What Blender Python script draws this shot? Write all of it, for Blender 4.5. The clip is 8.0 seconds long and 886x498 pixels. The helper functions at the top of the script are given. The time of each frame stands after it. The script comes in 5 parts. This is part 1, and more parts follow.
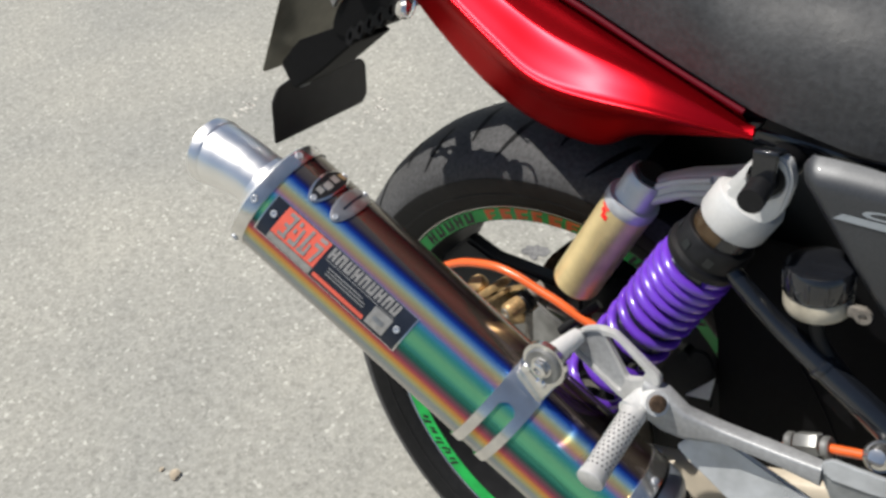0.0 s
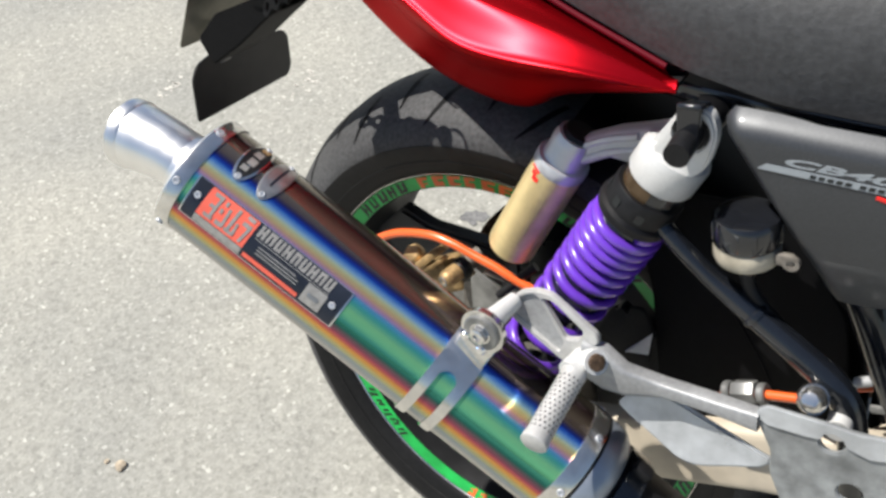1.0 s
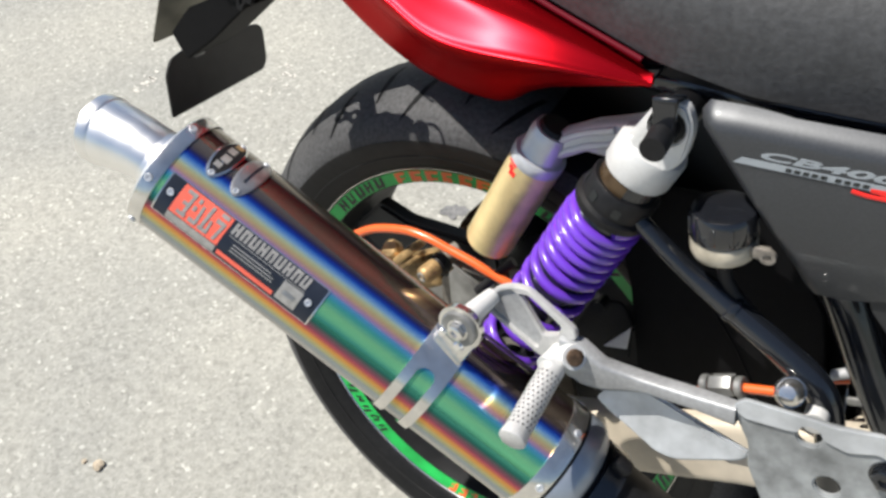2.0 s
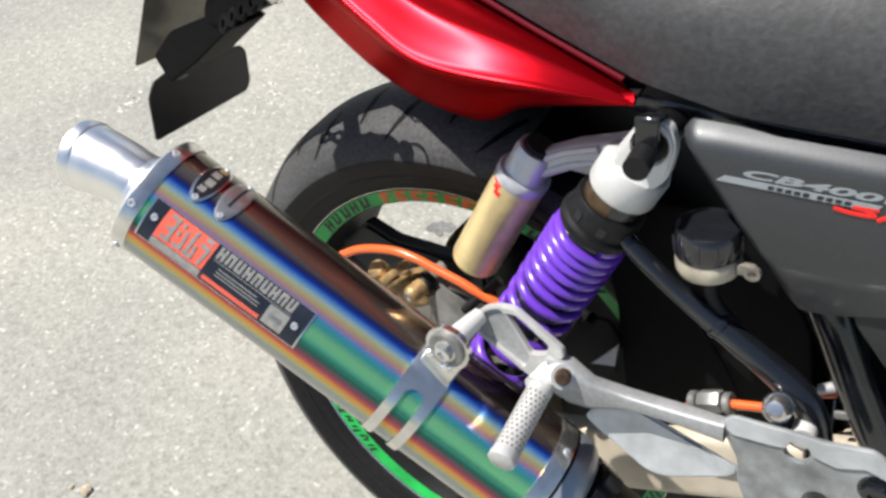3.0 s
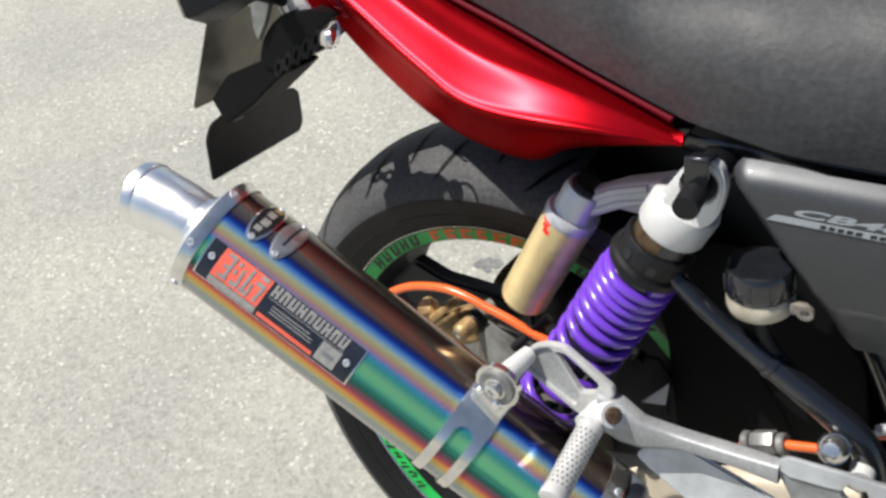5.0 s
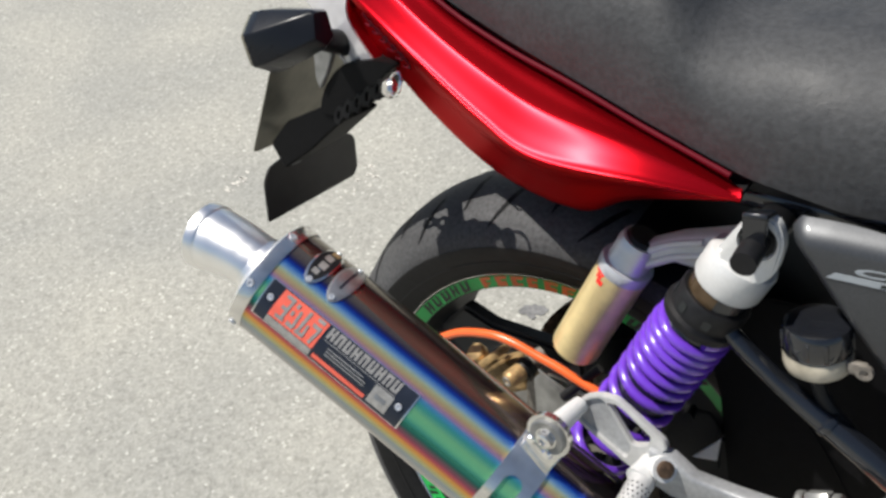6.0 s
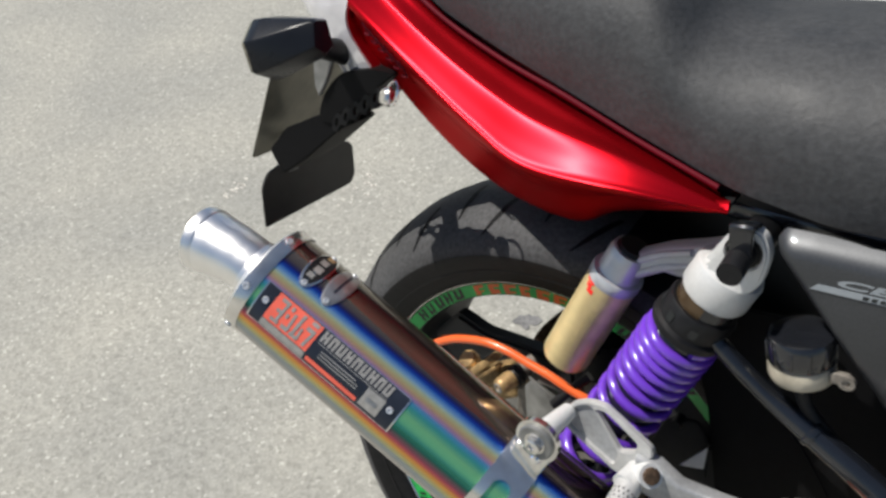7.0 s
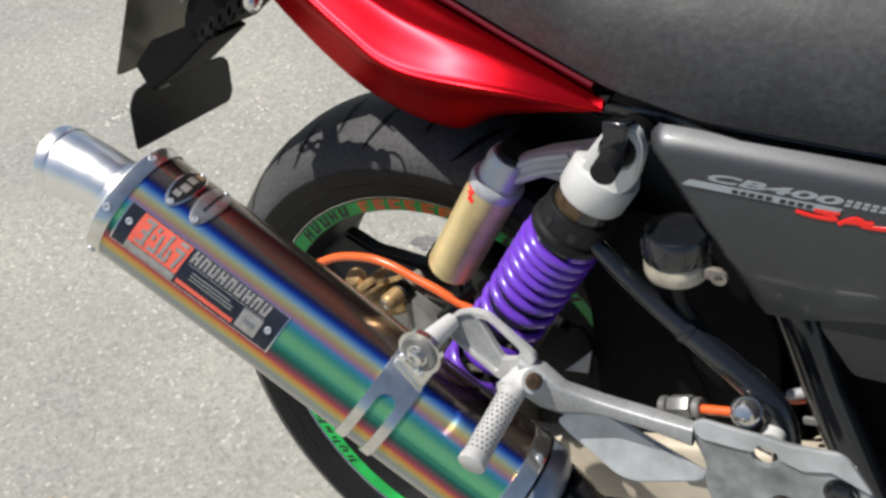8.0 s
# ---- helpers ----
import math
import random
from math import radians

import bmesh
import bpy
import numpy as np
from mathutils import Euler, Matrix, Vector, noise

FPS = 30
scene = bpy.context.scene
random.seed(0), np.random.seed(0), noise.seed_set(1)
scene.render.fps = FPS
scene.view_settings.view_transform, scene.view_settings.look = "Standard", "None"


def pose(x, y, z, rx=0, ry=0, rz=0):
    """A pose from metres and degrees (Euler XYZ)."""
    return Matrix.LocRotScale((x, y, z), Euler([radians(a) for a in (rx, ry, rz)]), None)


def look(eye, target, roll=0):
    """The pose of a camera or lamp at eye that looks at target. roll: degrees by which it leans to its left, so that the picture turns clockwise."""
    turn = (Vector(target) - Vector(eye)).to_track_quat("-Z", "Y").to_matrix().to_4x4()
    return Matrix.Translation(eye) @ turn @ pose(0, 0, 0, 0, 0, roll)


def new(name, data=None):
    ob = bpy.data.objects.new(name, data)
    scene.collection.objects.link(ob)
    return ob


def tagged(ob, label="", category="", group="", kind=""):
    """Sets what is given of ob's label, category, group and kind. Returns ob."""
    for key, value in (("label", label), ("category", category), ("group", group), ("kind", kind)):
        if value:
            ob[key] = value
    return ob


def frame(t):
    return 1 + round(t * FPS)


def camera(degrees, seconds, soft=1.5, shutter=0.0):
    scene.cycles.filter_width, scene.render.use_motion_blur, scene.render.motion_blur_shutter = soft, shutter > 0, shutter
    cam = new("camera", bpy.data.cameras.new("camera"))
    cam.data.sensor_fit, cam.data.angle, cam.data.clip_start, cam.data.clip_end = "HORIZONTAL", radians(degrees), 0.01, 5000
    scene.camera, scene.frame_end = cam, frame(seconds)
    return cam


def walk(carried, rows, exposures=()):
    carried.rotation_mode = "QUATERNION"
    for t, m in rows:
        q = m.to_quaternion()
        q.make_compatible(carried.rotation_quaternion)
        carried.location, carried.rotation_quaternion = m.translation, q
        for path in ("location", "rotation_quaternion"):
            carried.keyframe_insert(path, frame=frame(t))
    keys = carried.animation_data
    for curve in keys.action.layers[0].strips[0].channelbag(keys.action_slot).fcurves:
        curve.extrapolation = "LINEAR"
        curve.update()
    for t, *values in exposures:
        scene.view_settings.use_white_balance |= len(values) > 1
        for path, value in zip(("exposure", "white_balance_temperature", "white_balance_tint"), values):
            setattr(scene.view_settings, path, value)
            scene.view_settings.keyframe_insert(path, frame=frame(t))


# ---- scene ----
# Everything on the machine is laid out in its own upright frame (x forward, y to its left, z up,
# origin under the rear axle); LEANED stands it on its side stand on the sloping car park.
LEANED = Vector((0.184, -0.2188, 1.0)).rotation_difference(Vector((0, 0, 1))).to_matrix().to_4x4()
LENS = 53.59
ROWS = [
    (0.0, 0.4409, -0.6829, 0.9037, 62.45, 5.87, 39.16),
    (0.5, 0.4412, -0.6794, 0.9025, 61.42, 6.18, 36.81),
    (1.0, 0.4429, -0.6708, 0.8992, 59.86, 7.10, 34.34),
    (2.5, 0.4432, -0.6625, 0.8978, 59.25, 7.10, 32.66),
    (3.0, 0.4430, -0.6602, 0.9020, 60.00, 7.34, 31.91),
    (3.5, 0.4421, -0.6592, 0.9024, 60.23, 7.40, 32.18),
    (4.0, 0.4406, -0.6668, 0.9082, 61.90, 8.18, 33.86),
    (4.5, 0.4468, -0.6663, 0.9083, 62.48, 8.70, 34.38),
    (6.0, 0.4399, -0.6788, 0.9177, 65.91, 8.48, 37.59),
    (6.5, 0.4416, -0.6916, 0.9263, 70.10, 7.08, 41.69),
    (7.0, 0.4498, -0.6860, 0.9185, 66.67, 7.51, 37.85),
    (7.5, 0.4561, -0.6802, 0.9091, 64.49, 7.55, 35.15),
    (8.0, 0.4602, -0.6615, 0.8926, 61.31, 6.87, 31.64),
]
cam = camera(LENS, 8.0, soft=2.9)
walk(cam, [(t, LEANED @ pose(x, y, z, rx, ry, rz)) for t, x, y, z, rx, ry, rz in ROWS],
     [(0.0, 0.21), (0.5, 0.46), (1.0, 0.52), (2.5, 0.62), (3.5, 0.57), (4.5, 0.52), (6.0, 0.38), (6.5, 0.18), (7.0, 0.18), (8.0, 0.25)])

# ---- light ----
SUN = (LEANED.to_3x3() @ Vector((-0.27, -0.355, 0.84))).normalized()
world = bpy.data.worlds.new("sky")
scene.world = world
world.use_nodes = True
sky = world.node_tree.nodes.new("ShaderNodeTexSky")
sky.sky_type = "NISHITA"
sky.sun_disc = False
sky.sun_elevation = math.asin(SUN.z)
sky.sun_rotation = math.atan2(SUN.x, SUN.y)
sky.air_density, sky.dust_density, sky.ozone_density = 1.0, 0.9, 1.6
world.node_tree.nodes["Background"].inputs["Strength"].default_value = 0.070
world.node_tree.links.new(sky.outputs[0], world.node_tree.nodes["Background"].inputs["Color"])
sun = new("sun", bpy.data.lights.new("sun", "SUN"))
sun.data.energy, sun.data.angle, sun.data.color = 5.0, radians(0.55), (1.0, 0.96, 0.89)
sun.matrix_world = look(SUN * 20, (0, 0, 0))


# ---- materials ----
def material(name, colour, rough=0.5, metal=0.0, grain=0.0, grain_size=60.0, bump=0.0, stain=0.0, stain_size=6.0, coat=0.0, rough_var=0.0, spec=0.5):
    """A procedural surface: colour with fine grain and broad stains, relief and uneven gloss."""
    m = bpy.data.materials.new(name)
    m.use_nodes = True
    nodes, links = m.node_tree.nodes, m.node_tree.links
    b = nodes["Principled BSDF"]
    b.inputs["Roughness"].default_value, b.inputs["Metallic"].default_value = rough, metal
    b.inputs["Coat Weight"].default_value, b.inputs["Coat Roughness"].default_value = coat, 0.04
    b.inputs["Base Color"].default_value = (*colour, 1)
    b.inputs["Specular IOR Level"].default_value = spec
    co = nodes.new("ShaderNodeTexCoord")
    fine = nodes.new("ShaderNodeTexNoise")
    fine.inputs["Scale"].default_value, fine.inputs["Detail"].default_value = grain_size, 6
    links.new(co.outputs["Object"], fine.inputs["Vector"])
    broad = nodes.new("ShaderNodeTexNoise")
    broad.inputs["Scale"].default_value, broad.inputs["Detail"].default_value = stain_size, 5
    links.new(co.outputs["Object"], broad.inputs["Vector"])
    last = None
    for tex, amount in ((fine, grain), (broad, stain)):
        if amount:
            mix = nodes.new("ShaderNodeMix")
            mix.data_type, mix.blend_type = "RGBA", "MULTIPLY"
            mix.inputs[0].default_value = 1.0
            ramp = nodes.new("ShaderNodeValToRGB")
            ramp.color_ramp.elements[0].position, ramp.color_ramp.elements[1].position = 0.3, 0.7
            low = max(0.0, 1 - amount)
            high = 1 + amount * 0.6
            ramp.color_ramp.elements[0].color, ramp.color_ramp.elements[1].color = (low, low, low, 1), (high, high, high, 1)
            links.new(tex.outputs["Fac"], ramp.inputs["Fac"])
            if last:
                links.new(last, mix.inputs[6])
            else:
                mix.inputs[6].default_value = (*colour, 1)
            links.new(ramp.outputs["Color"], mix.inputs[7])
            last = mix.outputs[2]
    if last:
        links.new(last, b.inputs["Base Color"])
    if rough_var:
        rng = nodes.new("ShaderNodeMapRange")
        rng.inputs["From Min"].default_value, rng.inputs["From Max"].default_value = 0.3, 0.7
        rng.inputs["To Min"].default_value, rng.inputs["To Max"].default_value = max(0.02, rough - rough_var), rough + rough_var
        links.new(broad.outputs["Fac"], rng.inputs["Value"])
        links.new(rng.outputs[0], b.inputs["Roughness"])
    if bump:
        bm_node = nodes.new("ShaderNodeBump")
        bm_node.inputs["Strength"].default_value, bm_node.inputs["Distance"].default_value = bump, 0.001
        links.new(fine.outputs["Fac"], bm_node.inputs["Height"])
        links.new(bm_node.outputs[0], b.inputs["Normal"])
    return m


def asphalt_material():
    """Pale worn asphalt: stone chips of several tones in grey binder, broad dusty patches."""
    m = bpy.data.materials.new("asphalt")
    m.use_nodes = True
    nodes, links = m.node_tree.nodes, m.node_tree.links
    b = nodes["Principled BSDF"]
    b.inputs["Roughness"].default_value = 0.85
    b.inputs["Specular IOR Level"].default_value = 0.3
    co = nodes.new("ShaderNodeTexCoord")
    chips = nodes.new("ShaderNodeTexVoronoi")
    chips.inputs["Scale"].default_value, chips.inputs["Randomness"].default_value = 175, 1
    small = nodes.new("ShaderNodeTexVoronoi")
    small.inputs["Scale"].default_value = 310
    broad = nodes.new("ShaderNodeTexNoise")
    broad.inputs["Scale"].default_value, broad.inputs["Detail"].default_value = 2.2, 8
    mid = nodes.new("ShaderNodeTexNoise")
    mid.inputs["Scale"].default_value, mid.inputs["Detail"].default_value = 55, 6
    for n in (chips, small, broad, mid):
        links.new(co.outputs["Object"], n.inputs["Vector"])

    def ramp(source, stops):
        r = nodes.new("ShaderNodeValToRGB")
        while len(r.color_ramp.elements) < len(stops):
            r.color_ramp.elements.new(0.5)
        for e, (p, c) in zip(r.color_ramp.elements, stops):
            e.position, e.color = p, (*c, 1)
        links.new(source, r.inputs["Fac"])
        return r.outputs["Color"]

    def mix(kind, fac, a, c):
        x = nodes.new("ShaderNodeMix")
        x.data_type, x.blend_type = "RGBA", kind
        x.inputs[0].default_value = fac
        links.new(a, x.inputs[6])
        links.new(c, x.inputs[7])
        return x.outputs[2]

    sep = nodes.new("ShaderNodeSeparateColor")
    links.new(chips.outputs["Color"], sep.inputs[0])
    stone = ramp(sep.outputs[0], [(0.0, (0.255, 0.249, 0.226)), (0.35, (0.303, 0.297, 0.270)), (0.7, (0.325, 0.318, 0.290)), (0.95, (0.342, 0.335, 0.306)), (1.0, (0.48, 0.47, 0.43))])
    sep2 = nodes.new("ShaderNodeSeparateColor")
    links.new(small.outputs["Color"], sep2.inputs[0])
    dust = ramp(sep2.outputs[1], [(0.0, (0.88, 0.88, 0.87)), (0.6, (1.0, 1.0, 0.99)), (1.0, (1.09, 1.09, 1.07))])
    patch = ramp(broad.outputs["Fac"], [(0.3, (0.86, 0.87, 0.88)), (0.7, (1.1, 1.09, 1.06))])
    blot = ramp(mid.outputs["Fac"], [(0.3, (0.90, 0.90, 0.90)), (0.55, (1.0, 1.0, 1.0)), (0.75, (1.09, 1.09, 1.08))])
    links.new(mix("MULTIPLY", 1, mix("MULTIPLY", 1, mix("MULTIPLY", 1, stone, dust), patch), blot), b.inputs["Base Color"])
    bump = nodes.new("ShaderNodeBump")
    bump.inputs["Strength"].default_value, bump.inputs["Distance"].default_value = 0.15, 0.002
    links.new(chips.outputs["Distance"], bump.inputs["Height"])
    links.new(bump.outputs[0], b.inputs["Normal"])
    return m


def heat_tinted_titanium():
    """Anodised titanium sleeve: interference tints plus painted reflections, banded along it round its axis."""
    m = bpy.data.materials.new("heat_tinted_titanium")
    m.use_nodes = True
    nodes, links = m.node_tree.nodes, m.node_tree.links
    b = nodes["Principled BSDF"]
    b.inputs["Metallic"].default_value, b.inputs["Roughness"].default_value = 0.82, 0.15
    co = nodes.new("ShaderNodeTexCoord")
    sep = nodes.new("ShaderNodeSeparateXYZ")
    links.new(co.outputs["Object"], sep.inputs[0])
    ang = nodes.new("ShaderNodeMath")
    ang.operation = "ARCTAN2"
    links.new(sep.outputs["Y"], ang.inputs[0])
    links.new(sep.outputs["X"], ang.inputs[1])
    wob = nodes.new("ShaderNodeTexNoise")
    wob.inputs["Scale"].default_value, wob.inputs["Detail"].default_value = 14, 4
    links.new(co.outputs["Object"], wob.inputs["Vector"])
    shift = nodes.new("ShaderNodeMath")
    shift.operation = "MULTIPLY_ADD"
    links.new(wob.outputs["Fac"], shift.inputs[0])
    shift.inputs[1].default_value = 0.035
    links.new(ang.outputs[0], shift.inputs[2])
    rng = nodes.new("ShaderNodeMapRange")
    rng.inputs["From Min"].default_value, rng.inputs["From Max"].default_value = radians(-180), radians(180)
    links.new(shift.outputs[0], rng.inputs["Value"])
    ramp = nodes.new("ShaderNodeValToRGB")
    # the maroon near -104 paints in the red tail's reflection
    tints = [(-180, "5a5650"), (-130, "7e786a"), (-118, "70695c"), (-110, "5c524e"), (-104, "4c3a3c"), (-97, "6a5c54"), (-88, "8c7e70"), (-80, "746862"), (-75.5, "3c3c66"), (-72, "2446b4"),
             (-68.5, "5894e4"), (-65, "a6d6f0"), (-62, "e2ecbc"), (-59.5, "f0de98"), (-56, "f0c090"), (-52.5, "d89ec0"), (-49, "66b4d8"), (-44, "58bca4"), (-37, "98e096"), (-31, "88d492"),
             (-25.5, "489480"), (-19, "245e58"), (-12, "805060"), (-8, "bc5a60"), (-3, "dca052"), (3, "b8b47c"), (9, "909ea4"), (22, "9c9690"), (60, "aa8c70"), (120, "80829a"), (180, "7a746c")]
    while len(ramp.color_ramp.elements) < len(tints):
        ramp.color_ramp.elements.new(0.5)
    for e, (deg, hexa) in zip(ramp.color_ramp.elements, tints):
        e.position = (deg + 180) / 360
        e.color = (*[(int(hexa[i:i + 2], 16) / 255) ** 2.2 for i in (0, 2, 4)], 1)
    links.new(rng.outputs[0], ramp.inputs["Fac"])
    links.new(ramp.outputs["Color"], b.inputs["Base Color"])
    scratch = nodes.new("ShaderNodeTexNoise")
    scratch.inputs["Scale"].default_value, scratch.inputs["Detail"].default_value = 90, 5
    mapping = nodes.new("ShaderNodeMapping")
    mapping.inputs["Scale"].default_value = (1, 1, 0.06)
    links.new(co.outputs["Object"], mapping.inputs[0])
    links.new(mapping.outputs[0], scratch.inputs["Vector"])
    rr = nodes.new("ShaderNodeMapRange")
    rr.inputs["To Min"].default_value, rr.inputs["To Max"].default_value = 0.05, 0.16
    links.new(scratch.outputs["Fac"], rr.inputs["Value"])
    links.new(rr.outputs[0], b.inputs["Roughness"])
    return m


ASPHALT = asphalt_material()
TITANIUM = heat_tinted_titanium()
LINE_PAINT = material("line_paint", (0.80, 0.79, 0.76), 0.7, grain=0.25, grain_size=120, bump=0.5, stain=0.15, stain_size=5)
STONE = material("stone", (0.42, 0.35, 0.26), 0.8, grain=0.4, grain_size=200, bump=0.6)
RED = material("red_candy_paint", (0.50, 0.0045, 0.013), 0.40, metal=0.92, grain=0.06, grain_size=900, stain=0.06, coat=0.10)
RED.node_tree.nodes["Principled BSDF"].inputs["Coat Roughness"].default_value = 0.28
RED.node_tree.nodes["Principled BSDF"].inputs["Specular Tint"].default_value = (0.75, 0.05, 0.04, 1)
RED_TRIM = material("red_trim", (0.10, 0.003, 0.010), 0.6, coat=0.0, grain=0.08, spec=0.12)
VINYL = material("seat_vinyl", (0.039, 0.040, 0.042), 0.66, grain=0.30, grain_size=220, bump=0.45, stain=0.16, stain_size=30, rough_var=0.08)
GREY_PAINT = material("grey_metallic_paint", (0.056, 0.059, 0.064), 0.44, metal=0.40, grain=0.14, grain_size=600, stain=0.14, stain_size=9, coat=0.15)
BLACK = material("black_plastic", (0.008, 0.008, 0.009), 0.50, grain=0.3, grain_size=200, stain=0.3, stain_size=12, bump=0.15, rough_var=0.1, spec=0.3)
# BLACK again, darker and duller, with the shade put into its colour
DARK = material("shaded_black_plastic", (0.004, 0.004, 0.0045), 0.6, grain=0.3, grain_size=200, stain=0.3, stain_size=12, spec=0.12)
BLACK_GLOSS = material("black_gloss", (0.010, 0.011, 0.014), 0.16, grain=0.2, stain=0.25, coat=0.6, rough_var=0.06)
BLACK_SATIN = material("black_satin_plastic", (0.010, 0.011, 0.014), 0.30, grain=0.2, stain=0.25, spec=0.25, rough_var=0.06)
BLACK_STEEL = material("black_painted_steel", (0.009, 0.0105, 0.014), 0.24, grain=0.2, stain=0.3, coat=0.6, rough_var=0.08)
RUBBER = material("tyre_rubber", (0.064, 0.064, 0.066), 0.66, grain=0.35, grain_size=260, bump=0.35, stain=0.3, stain_size=14, rough_var=0.08, spec=0.25)
RUBBER_WALL = material("tyre_sidewall", (0.009, 0.0088, 0.009), 0.55, grain=0.3, grain_size=160, bump=0.25, stain=0.4, stain_size=10, spec=0.25)
WHEEL = material("wheel_black", (0.008, 0.008, 0.009), 0.62, grain=0.3, stain=0.4, stain_size=15, rough_var=0.1)
CHROME = material("chrome", (0.92, 0.915, 0.90), 0.10, metal=1.0, stain=0.08, stain_size=18, rough_var=0.04)
STEEL = material("polished_steel", (0.80, 0.78, 0.74), 0.20, metal=0.95, grain=0.12, grain_size=90, stain=0.10, stain_size=20, rough_var=0.07)
ALLOY = material("cast_alloy", (0.58, 0.575, 0.56), 0.46, metal=0.35, grain=0.08, grain_size=300, bump=0.12, stain=0.15, stain_size=16, rough_var=0.08)
ALLOY_MATT = material("matt_alloy", (0.40, 0.405, 0.41), 0.50, metal=0.35, grain=0.15, grain_size=260, bump=0.2, stain=0.25, stain_size=14, rough_var=0.08)
DIRTY = material("grimy_alloy", (0.20, 0.18, 0.155), 0.55, metal=0.3, grain=0.3, grain_size=160, stain=0.5, stain_size=35, bump=0.2)
ALLOY_TAN = material("swingarm_alloy", (0.52, 0.455, 0.36), 0.5, metal=0.0, grain=0.10, stain=0.15, stain_size=10, bump=0.1)
PLATE_ALLOY = material("cast_plate_alloy", (0.56, 0.58, 0.60), 0.36, metal=0.45, grain=0.10, grain_size=120, bump=0.08, stain=0.3, stain_size=22, rough_var=0.1)
# face of the mounting plate, darker and more mottled than its lip
PLATE_MOTTLED = material("mottled_plate_alloy", (0.33, 0.345, 0.35), 0.42, metal=0.4, grain=0.2, grain_size=110, bump=0.15, stain=0.45, stain_size=38, rough_var=0.1)
FITTING = material("grey_fitting", (0.26, 0.26, 0.25), 0.42, metal=0.5, grain=0.2, stain=0.3, stain_size=30)
OUTLET = material("bright_outlet_chrome", (0.97, 0.955, 0.93), 0.36, metal=1.0, stain=0.08, stain_size=18, rough_var=0.08)
CAP_STEEL = material("blued_cap_steel", (0.36, 0.40, 0.46), 0.38, metal=0.6, grain=0.1, stain=0.2, stain_size=20)
FLAP = material("weathered_black_plastic", (0.022, 0.019, 0.018), 0.42, grain=0.2, stain=0.35, stain_size=16, rough_var=0.08)
SCUFF = material("scuffed_asphalt", (0.58, 0.55, 0.49), 0.85, grain=0.2, grain_size=200)
STAIN = material("oil_stained_asphalt", (0.17, 0.168, 0.165), 0.75, grain=0.35, grain_size=180, stain=0.3, stain_size=60)
STEEL_MATT = material("satin_steel", (0.60, 0.62, 0.65), 0.30, metal=0.45, grain=0.08, stain=0.12, stain_size=20)
BROWN_GLOSS = material("brown_oiled_steel", (0.10, 0.065, 0.035), 0.22, metal=0.4, grain=0.2, stain=0.4, stain_size=40)
SILVER = material("silver_paint", (0.62, 0.62, 0.61), 0.42, metal=0.2, grain=0.04, grain_size=400, stain=0.12, stain_size=25, bump=0.1)
GOLD = material("gold_anodised", (0.90, 0.72, 0.37), 0.34, metal=0.50, grain=0.15, grain_size=60, stain=0.12, stain_size=14, rough_var=0.08)
BRONZE = material("gold_caliper", (0.42, 0.28, 0.13), 0.48, metal=0.5, grain=0.4, grain_size=160, stain=0.7, stain_size=45, bump=0.3)
PURPLE = material("purple_powder_coat", (0.145, 0.044, 0.51), 0.24, grain=0.06, stain=0.12, stain_size=20, coat=1.0)
ORANGE = material("orange_hose", (0.80, 0.13, 0.025), 0.30, grain=0.08, stain=0.1, coat=0.4)
GREEN = material("green_rim_tape", (0.012, 0.42, 0.075), 0.40, grain=0.15, stain=0.25, stain_size=25)
TAPE_ORANGE = material("orange_tape_print", (0.75, 0.15, 0.03), 0.45, stain=0.2, stain_size=30)
INK = material("black_print", (0.012, 0.014, 0.014), 0.5, grain=0.2)
PLATE_NAVY = material("navy_nameplate", (0.022, 0.027, 0.040), 0.32, metal=0.3, grain=0.15, stain=0.3, stain_size=30)
PLATE_RED = material("red_nameplate_print", (0.75, 0.125, 0.080), 0.42, stain=0.12, stain_size=40, grain=0.1)
PLATE_GREY = material("grey_nameplate_print", (0.36, 0.345, 0.32), 0.40, metal=0.4, grain=0.2, grain_size=200)
DECAL_SILVER = material("silver_decal", (0.30, 0.33, 0.355), 0.40, metal=0.2, grain=0.08)
DECAL_RED = material("red_decal", (0.80, 0.02, 0.015), 0.4)
BOTTLE = material("yellowed_white_plastic", (0.40, 0.36, 0.28), 0.42, grain=0.2, stain=0.5, stain_size=30)
AMBER_EDGE = material("smoked_lens", (0.10, 0.085, 0.05), 0.12, coat=1.0, stain=0.2)
RUST = material("rusty_chain", (0.15, 0.095, 0.06), 0.55, metal=0.6, grain=0.5, grain_size=300, stain=0.5, stain_size=60, bump=0.4)
DISC = material("brake_disc_steel", (0.34, 0.33, 0.32), 0.34, metal=1.0, grain=0.15, stain=0.2)
BADGE = material("brushed_badge_metal", (0.42, 0.41, 0.40), 0.34, metal=0.8, grain=0.2, grain_size=150, stain=0.15, stain_size=40)
GREY_PLASTIC = material("grey_plastic", (0.018, 0.0185, 0.019), 0.5, grain=0.15, grain_size=300, stain=0.2, stain_size=10, bump=0.1)
CLEAR = material("clear_lens_plastic", (0.80, 0.79, 0.82), 0.14, metal=0.25, grain=0.10, grain_size=70, stain=0.12, stain_size=25, coat=1.0)
PLATE_BACK = material("licence_plate_back", (0.20, 0.188, 0.15), 0.38, metal=0.4, grain=0.15, stain=0.3, stain_size=12)


